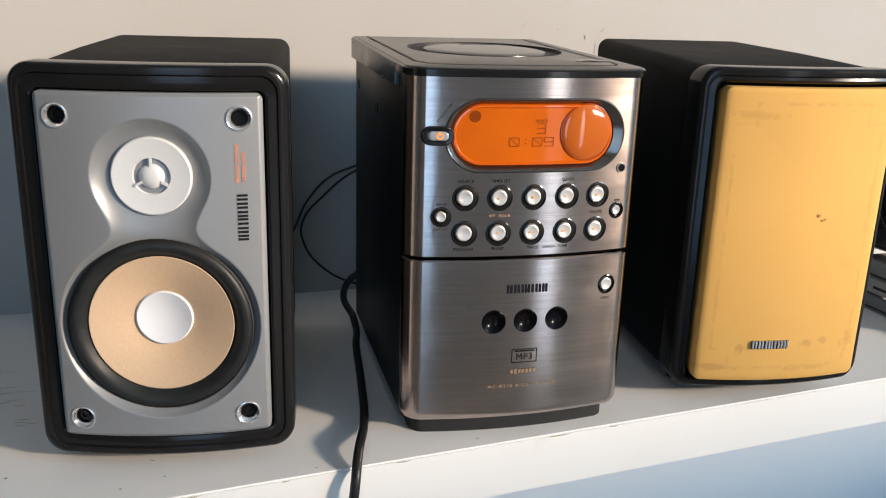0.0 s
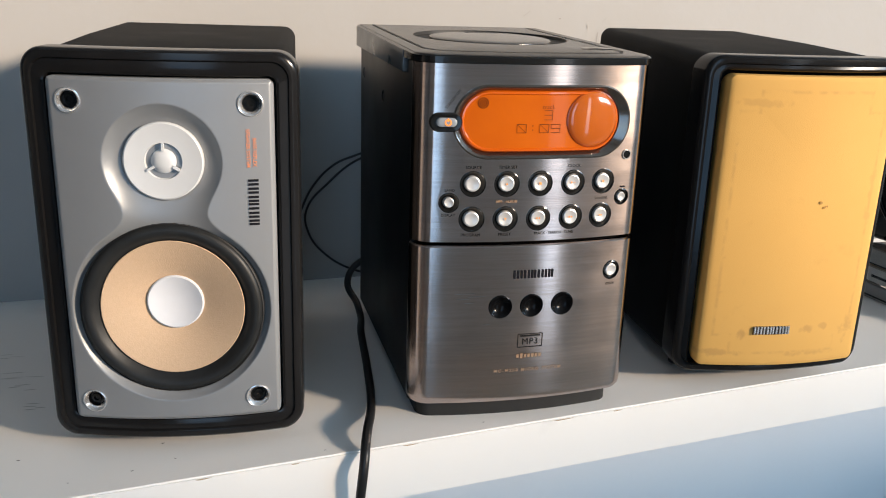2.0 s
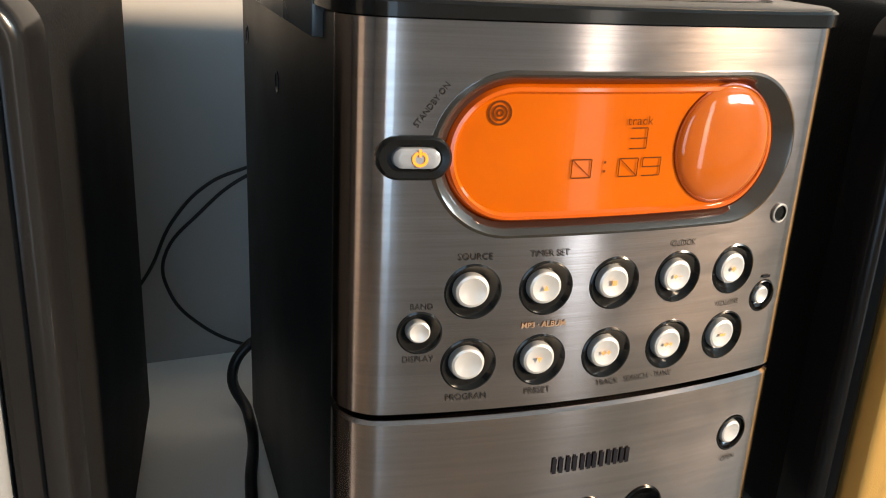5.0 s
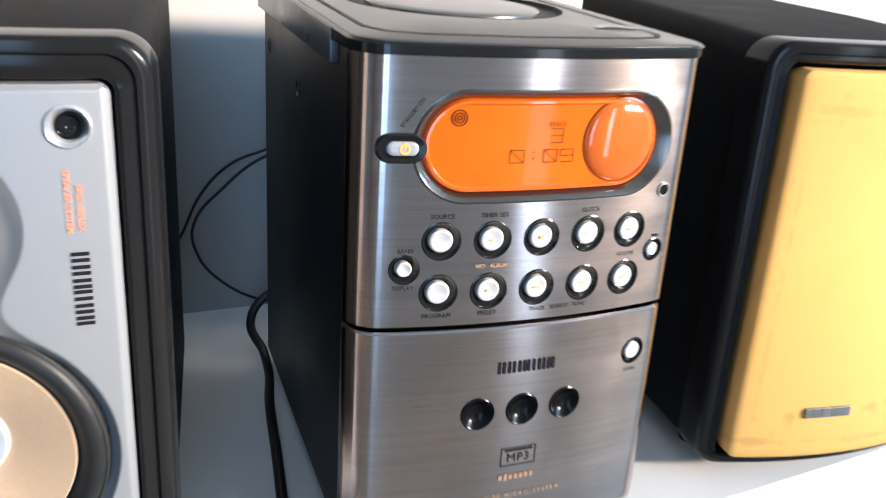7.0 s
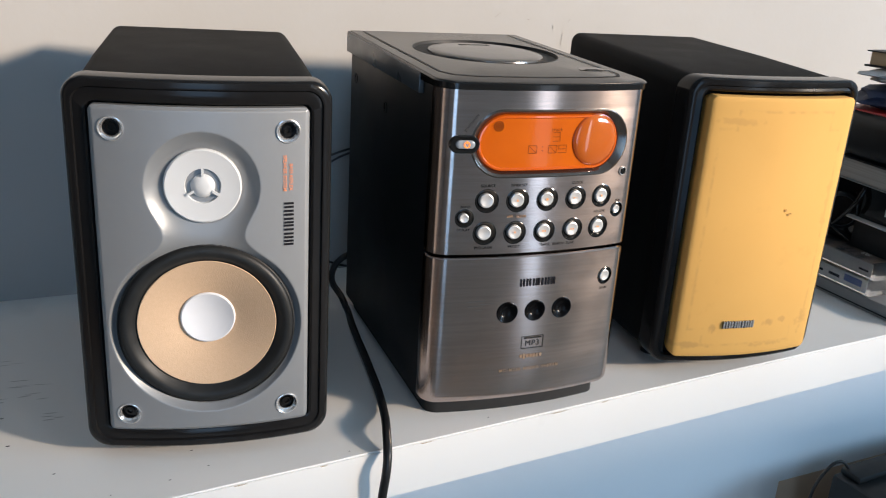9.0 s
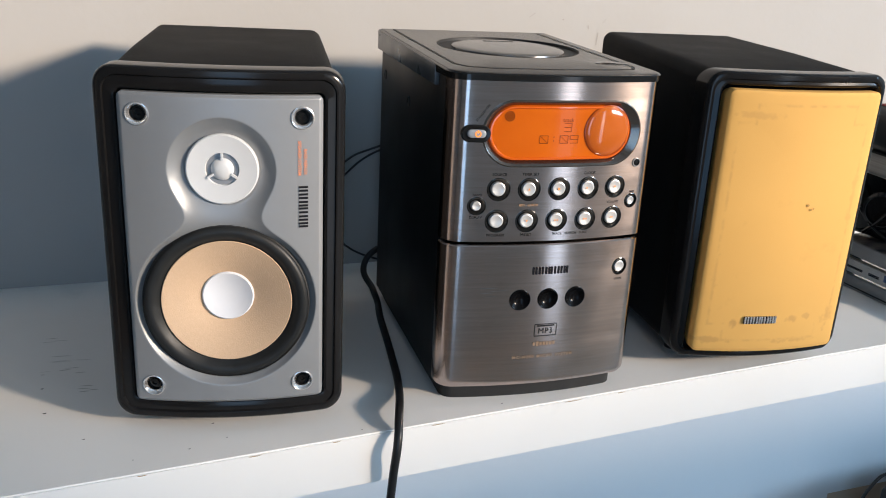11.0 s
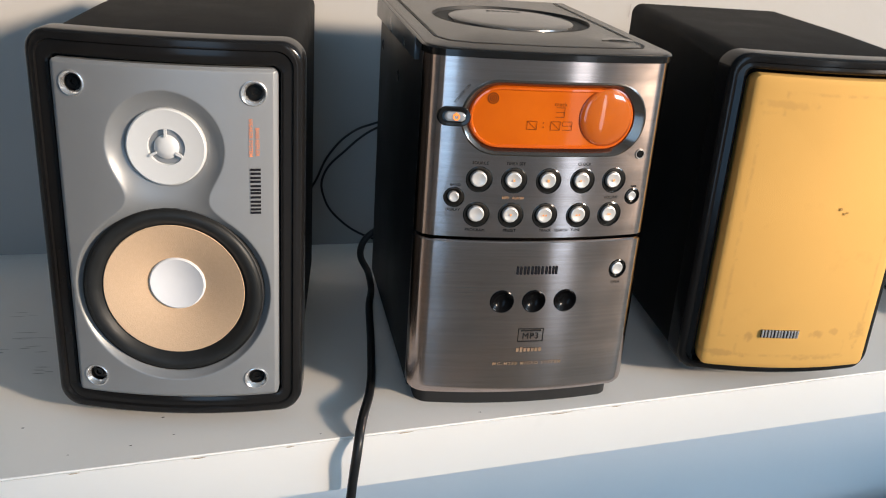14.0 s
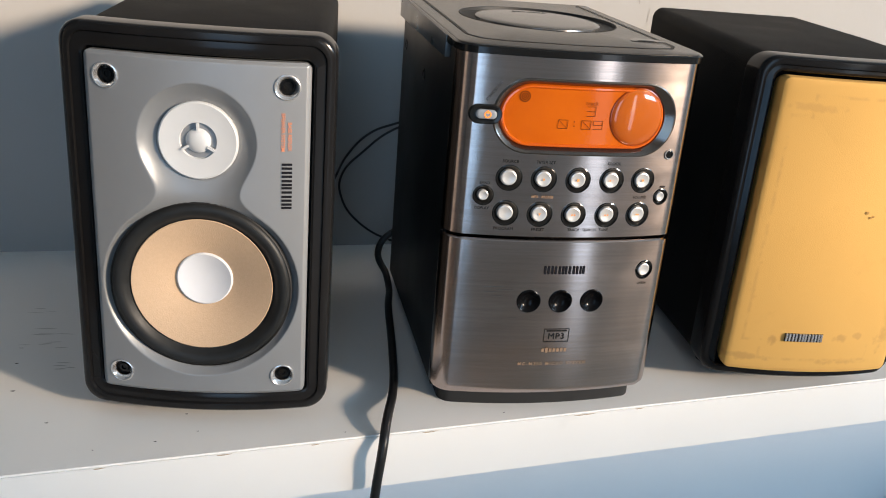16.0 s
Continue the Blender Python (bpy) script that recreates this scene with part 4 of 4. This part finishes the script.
hole = [bm.verts.new((WC[0] + HOLE * math.cos(a), WC[1] + HOLE * math.sin(a), 0.2474)) for a in (2 * math.pi * i / 72 for i in range(72))]
edges = [bm.edges.get((v, w)) or bm.edges.new((v, w)) for ring in (outline, hole) for v, w in zip(ring, ring[1:] + ring[:1])]
bmesh.ops.triangle_fill(bm, use_beauty=True, edges=edges, normal=(0, 0, 1))
lid = part("lid", bm, LID_GREY, unit, "grey disc lid with a round window")


def up_lathe(cx, cy, profile, seg=56, mat=None, name="", parent=None, label=""):
    bm = bmesh.new()
    rings = []
    for r, z in profile:
        rings.append([bm.verts.new((cx + r * math.cos(a), cy + r * math.sin(a), z)) for a in (2 * math.pi * i / seg for i in range(seg))] if r > 1e-6 else [bm.verts.new((cx, cy, z))])
    for a, b in zip(rings, rings[1:]):
        for i in range(seg):
            j = (i + 1) % seg
            bm.faces.new((a[i], a[j], b[j], b[i]) if len(b) > 1 else (a[i], a[j], b[0]))
    return part(name, bm, mat, parent, label)


up_lathe(*WC, [(HOLE + 0.0003, 0.2476), (HOLE - 0.0004, 0.2475), (HOLE - 0.0008, 0.2453), (0.0445, 0.2453)], 72, MATT_BLACK, "lid_groove", lid, "sunken black ring")
up_lathe(*WC, [(0.0455, 0.2453), (0.0452, 0.2466), (0.0440, 0.2473), (0.038, 0.2479), (0.02, 0.2486), (0, 0.2488)], 72, LID_WINDOW, "lid_window", lid, "domed grey disc cover")
slabs = bmesh.new()
for k in range(7):
    box(slabs, WC[0] - 0.012 + 0.0038 * k, WC[0] - 0.0096 + 0.0038 * k, WC[1] + 0.022, WC[1] + 0.0265, 0.2478, 0.2486)
part("lid_mark", slabs, MATT_BLACK, lid)
bm = bmesh.new()
n = 20
arc = [(0.060 + 0.012 * math.cos(radians(180 - 180 * i / n)), 0.0430 + 0.012 * math.sin(radians(180 - 180 * i / n))) for i in range(n + 1)]
bm.faces.new([bm.verts.new((x, y, 0.2478)) for x, y in reversed(arc)])
catch = part("lid_catch", bm, GLOSS_BLACK, lid, "dark half-round catch")
bm = bmesh.new()
bm.faces.new([bm.verts.new((0.060 + (x - 0.060) * 0.62, 0.0430 + (y - 0.0430) * 0.60 + 0.0006, 0.2483)) for x, y in reversed(arc)])
part("catch_button", bm, LID_WINDOW, catch, "grey button face")
bm = bmesh.new()
seam = [(-0.064, 0.218), (-0.064, 0.034), (-0.058, 0.022), (-0.044, 0.0165), (0.004, 0.0135), (0.050, 0.0165), (0.066, 0.021), (0.0705, 0.030), (0.0705, 0.218)]
for (ax, ay), (bx, by) in zip(seam, seam[1:]):
    d = Vector((bx - ax, by - ay)).normalized() * 0.0011
    bm.faces.new([bm.verts.new((x, y, 0.2477)) for x, y in ((ax - d.y, ay + d.x), (ax + d.y, ay - d.x), (bx + d.y, by - d.x), (bx - d.y, by + d.x))])
part("lid_seam", bm, MATT_BLACK, lid)
for ob in [band, rail, lid] + list(lid.children_recursive):     # the lid rises towards the back
    for v in ob.data.vertices:
        if v.co.z > 0.2420:
            v.co.z += -0.0035 + 0.0335 * v.co.y
        elif ob is rail:
            v.co.z += 0.022 * v.co.y
for y, z in ((0.205, 0.214), (0.120, 0.205)):
    bm = lathe(0, z, [(0.0042, 0.0), (0.0042, 0.0008), (0.0034, 0.0008), (0.0030, 0.0002), (0, 0.0002)], flat, 20)
    bmesh.ops.transform(bm, matrix=Matrix.Translation((UX - 0.0760, y, 0)) @ pose(0, 0, 0, 0, 0, -90), verts=bm.verts)
    part("case_screw", bm, GLOSS_BLACK, body)

# ---- cables ----
cable = tube([(0.200, 0.750, 0.862), (0.178, 0.750, 0.858), (0.166, 0.745, 0.842), (0.171, 0.728, 0.8265), (0.158, 0.655, 0.8262), (0.1465, 0.585, 0.8262), (0.135, 0.527, 0.8265), (0.1195, 0.4775, 0.8275), (0.1165, 0.4685, 0.820), (0.1135, 0.4680, 0.790), (0.109, 0.470, 0.70), (0.108, 0.480, 0.55), (0.11, 0.50, 0.40)], 0.0031, "power_cable", None, CABLE_BLACK)
tagged(cable, "black rubber power cable hanging over the shelf's edge", "cable")
for pts in ([(0.215, 0.780, 0.958), (0.185, 0.790, 0.9465), (0.159, 0.795, 0.925), (0.1375, 0.797, 0.898), (0.139, 0.797, 0.877), (0.154, 0.796, 0.855), (0.186, 0.792, 0.836), (0.22, 0.785, 0.832)],
            [(0.215, 0.782, 0.962), (0.185, 0.792, 0.951), (0.164, 0.797, 0.941), (0.1435, 0.800, 0.919), (0.128, 0.800, 0.888), (0.110, 0.790, 0.870)]):
    w = tube(pts, 0.0011, "speaker_wire", None, CABLE_BLACK)
    tagged(w, "thin black loudspeaker wire looped against the wall", "wire", "loudspeaker wires")

# ---- stack at the end of the shelf ----
Z0 = SHELF
case = thing("flat_grey_box", pose(0.668, 0.512, Z0, 0, 0, -1.0), "flat grey plastic box lying on the shelf under cassettes", "box")
part("shell", solid(0, 0.26, 0, 0.20, 0, 0.0155, 0.002), GREY_PLASTIC, case)
part("lower_rim", solid(-0.0004, 0.2604, -0.0004, 0.2004, 0.003, 0.0045), MATT_BLACK, case)


def cassette(m, spine, card_mat, words):
    ob = thing("cassette", m, "audio cassette in a clear case with a printed spine", "cassette", "stacked cassettes")
    part("case", solid(0, 0.070, 0, 0.109, 0, 0.0165, 0.0008), CLEAR, ob, "clear hinged case")
    part("inlay", solid(0.0012, 0.0022, 0.006, 0.108, 0.0016, 0.0150), spine, ob, "printed spine card")
    part("top_card", solid(0.0030, 0.0665, 0.010, 0.108, 0.0138, 0.0150), card_mat, ob)
    part("tape", solid(0.004, 0.064, 0.012, 0.106, 0.0020, 0.0128, 0.001), MATT_BLACK, ob)
    for y, h, w, mt in words:
        part("print", solid(0.0008, 0.0011, y, y + w, 0.0060, 0.0060 + h), mt, ob)


cassette(pose(0.669, 0.553, Z0 + 0.0162, 0, 0, -1.0), PAPER, CARD, ((0.012, 0.0070, 0.022, LABEL_BLUE), (0.040, 0.0030, 0.014, INK_DARK), (0.062, 0.0026, 0.022, INK_DARK), (0.013, 0.0020, 0.005, INK_DARK)))
cassette(pose(0.670, 0.552, Z0 + 0.0334, 0, 0, -2.5), SPINE_GREY, SLEEVE, ((0.010, 0.0020, 0.012, INK_DARK),))
bm = letters("90", 0.011, 0, 0)
bmesh.ops.transform(bm, matrix=Matrix.Translation((0.690, 0.582, Z0 + 0.0502)) @ pose(0, 0, 0, -90, 0, 82), verts=bm.verts)
num = part("printed_number", bm, PAPER, None)
num.parent = bpy.data.objects["cassette.001"]
num.matrix_parent_inverse = num.parent.matrix_basis.inverted()

camera_bag = thing("compact_film_camera", pose(0.700, 0.600, Z0 + 0.0505, 0, 0, 5), "black plastic compact camera lying on cassettes", "camera")
part("body", solid(0, 0.13, 0, 0.085, 0, 0.090, 0.010, 3), GLOSS_BLACK, camera_bag)
part("viewfinder_hump", solid(0.03, 0.09, 0.015, 0.07, 0.088, 0.102, 0.005, 2), GLOSS_BLACK, camera_bag)
bm = lathe(0, 0.035, [(0.020, -0.004), (0.020, 0.008), (0.017, 0.010), (0.016, 0.006), (0.0, 0.005)], flat, 32)
bmesh.ops.transform(bm, matrix=Matrix.Translation((0.0, 0.028, 0)) @ pose(0, 0, 0, 0, 0, -70), verts=bm.verts)
lens_ob = part("lens_barrel", bm, GLOSS_BLACK, camera_bag, "glossy black lens barrel")
bm = lathe(0, 0.035, [(0.0168, 0.0100), (0.0163, 0.0104), (0.0158, 0.0100)], flat, 32)
bmesh.ops.transform(bm, matrix=Matrix.Translation((0.0, 0.028, 0)) @ pose(0, 0, 0, 0, 0, -70), verts=bm.verts)
part("filter_ring", bm, MATT_BLACK, lens_ob)
for k, pts in enumerate(([(0.004, 0.010, 0.080), (-0.008, 0.004, 0.062), (-0.012, 0.020, 0.030), (-0.004, 0.045, 0.006)], [(0.004, 0.070, 0.076), (-0.009, 0.060, 0.050), (-0.010, 0.035, 0.020), (-0.003, 0.012, 0.004)])):
    tube(pts, 0.0022, "strap", camera_bag, GLOSS_BLACK)
part("flash_window", solid(0.012, 0.034, -0.001, 0.004, 0.048, 0.058), ICE, camera_bag)

def slip(name, m, size, mat, label, category, extra=()):
    ob = thing(name, m, label, category)
    part("block", solid(0, size[0], 0, size[1], 0, size[2], 0.0012), mat, ob)
    for nm, b, mt in extra:
        part(nm, solid(*b), mt, ob)
    return ob


slip("cardboard_pack", pose(0.690, 0.530, Z0 + 0.0505, 0, 0, -4), (0.14, 0.080, 0.030), MATT_BLACK, "black cardboard pack in front of the camera", "box")
slip("paper_leaflet", pose(0.680, 0.530, Z0 + 0.0810, 0, 0, -6), (0.17, 0.090, 0.0020), PAPER, "folded white paper leaflet on a black pack", "leaflet")
slip("printed_box", pose(0.690, 0.530, Z0 + 0.0832, 0, 0, -3), (0.15, 0.075, 0.040), GLOSS_BLACK, "black shrink-wrapped pack with white symbols", "box",
     (("label", (0.004, 0.020, -0.0006, 0.0, 0.026, 0.036), PAPER), ("label", (-0.0006, 0.0, 0.012, 0.030, 0.024, 0.034), PAPER), ("print", (-0.0006, 0.0, 0.034, 0.044, 0.010, 0.018), PAPER), ("print", (-0.0006, 0.0, 0.020, 0.030, 0.017, 0.020), PAPER)))
slip("paperback_book", pose(0.664, 0.535, Z0 + 0.1246, 0, 0, -8), (0.16, 0.120, 0.020), GREY_PAPER, "worn paperback with dark cover in the stack", "book",
     (("cover", (-0.001, 0.162, -0.001, 0.121, 0.020, 0.0215), MATT_BLACK), ("cover", (-0.001, 0.162, -0.001, 0.121, -0.0014, 0.0), GREY_PLASTIC)))
pouch = thing("zipped_pouch", pose(0.662, 0.535, Z0 + 0.1405, 0, 0, -5), "black padded pouch with a red top", "pouch")
part("pouch_body", solid(0, 0.15, 0, 0.130, 0.006, 0.052, 0.014, 4), RUBBER, pouch)
part("red_panel", solid(0.012, 0.14, 0.010, 0.118, 0.0505, 0.0535, 0.001), RED_PLASTIC, pouch, "red top panel")


def crumpled(name, m, half, seed, mat, label):
    """A soft folded heap of the given half sizes, flat underneath."""
    ob = thing(name, m, label, "cloth", "cloths on the stack")
    bm = bmesh.new()
    bmesh.ops.create_icosphere(bm, subdivisions=4, radius=1.0)
    off = Vector((seed, 0, 0))
    for v in bm.verts:
        k = 1 + 0.22 * noise.noise(v.co * 2.3 + off) + 0.10 * noise.noise(v.co * 6 + off)
        v.co = Vector((v.co.x * half[0] * k, v.co.y * half[1] * k, max(half[2] * (0.8 + v.co.z * k), 0.0)))
    part("folds", bm, mat, ob)


crumpled("folded_cloth", pose(0.768, 0.608, Z0 + 0.1930), (0.085, 0.060, 0.014), 0.0, DARK_BLUE, "crumpled dark blue cloth on a black pouch")
crumpled("folded_cloth", pose(0.772, 0.610, Z0 + 0.2180), (0.084, 0.055, 0.0085), 3.7, PALE_CLOTH, "pale grey cloth folded on the blue one")
slip("notebook", pose(0.736, 0.575, Z0 + 0.2335, 0, 0, 6), (0.12, 0.085, 0.0135), CARD, "tan notebook with dark cover on the cloths", "notebook",
     (("cover", (-0.003, 0.122, -0.003, 0.088, 0.0135, 0.0148), MATT_BLACK), ("cover", (-0.003, 0.122, -0.003, 0.088, -0.0018, 0.0), MATT_BLACK)))

# ---- below the shelf ----
# Thin panel that makes the brown area on the lower wall.
board = thing("brown_board", pose(0.917, 0.8085, 0), "thin plain brown panel flat against the lower wall", "board")
part("panel", solid(0, 1.3, 0, 0.006, 0, 0.397, 0.001), PANEL_BROWN, board)
player = thing("black_appliance", pose(0.898, 0.480, 0, 0, 0, 2), "tall black plastic appliance standing against the wall", "appliance")
part("housing", solid(0, 0.46, 0, 0.225, 0, 0.484, 0.006), MATT_BLACK, player)
part("top_ridge", solid(0.012, 0.45, 0.190, 0.222, 0.484, 0.494, 0.003), MATT_BLACK, player)
part("clear_flap", solid(0.070, 0.40, 0.06, 0.165, 0.485, 0.4905, 0.001), LID_DARK, player, "smoked flap on top")
lead = tube([(0.912, 0.695, 0.490), (0.895, 0.700, 0.505), (0.872, 0.705, 0.485), (0.860, 0.710, 0.43), (0.852, 0.715, 0.36), (0.85, 0.72, 0.20), (0.87, 0.74, 0.02)], 0.0022, "appliance_lead", None, CABLE_BLACK)
tagged(lead, "thin black lead drooping from the appliance", "cable")

# ---- specks and chips on the shelf ----
board_top = bpy.data.objects["shelf"]
for x, y, r in ((-0.085, 0.520, 0.0010), (-0.111, 0.562, 0.0014), (-0.002, 0.519, 0.0010), (-0.02, 0.490, 0.0009), (0.005, 0.498, 0.0007), (-0.115, 0.60, 0.0012), (0.205, 0.4925, 0.0008), (0.095, 0.484, 0.0007), (-0.055, 0.486, 0.0006)):
    bm = bmesh.new()
    bm.faces.new([bm.verts.new((x + r * (1.6 if i % 2 else 0.7) * math.cos(a), y + r * 0.5 * math.sin(a), SHELF + 0.0003)) for i, a in enumerate(2 * math.pi * k / 7 for k in range(7))])
    part("speck", bm, INK_DARK, board_top)
for x, w in ((0.020, 0.010), (0.075, 0.006), (0.150, 0.012), (0.262, 0.018), (0.305, 0.008), (-0.05, 0.007)):
    bm = bmesh.new()
    pts = [(x - w / 2, 0.0), (x - w / 4, 0.0011), (x + w / 5, 0.0007), (x + w / 2, 0.0)]
    bm.faces.new([bm.verts.new((px, edge_y(px) - 0.00035 + dz * 0.4, SHELF - 0.0012 - dz)) for px, dz in pts])
    part("chip", bm, CARD, board_top)
rng = random.Random(7)
for x, y, w, count in ((-0.099, 0.651, 0.020, 5), (-0.108, 0.686, 0.018, 3), (-0.086, 0.597, 0.013, 4), (-0.095, 0.624, 0.014, 3), (-0.112, 0.630, 0.012, 3)):
    for k in range(count):
        cx, cy = x + rng.uniform(-0.5, 0.5) * w, y + rng.uniform(-0.009, 0.009)
        hw, hy, lean = w * rng.uniform(0.15, 0.45), rng.uniform(0.0003, 0.0008), rng.uniform(-0.25, 0.1)
        bm = bmesh.new()
        bm.faces.new([bm.verts.new((cx + a * hw, cy + b * hy + lean * a * hw, SHELF + 0.0003)) for a, b in ((-1, 0), (-0.3, -1), (0.6, -0.7), (1, 0), (0.3, 1), (-0.5, 0.6))])
        part("scuff", bm, SCUFF_GREY, board_top)
wall_back = bpy.data.objects["wall_north"]
for x, z, length, wide, lean in ((0.3615, 1.0830, 0.008, 0.0006, 35), (0.398, 1.0790, 0.0022, 0.0014, 0), (0.429, 1.0720, 0.004, 0.0010, 100), (0.441, 1.0600, 0.013, 0.0008, 85), (0.448, 1.0790, 0.005, 0.0005, 50)):
    part("wall_mark", slab(bmesh.new(), x, z, length, wide * 0.6, flat, 0.0005 - WALL_Y, lean, 2), MARK_GREY, wall_back)
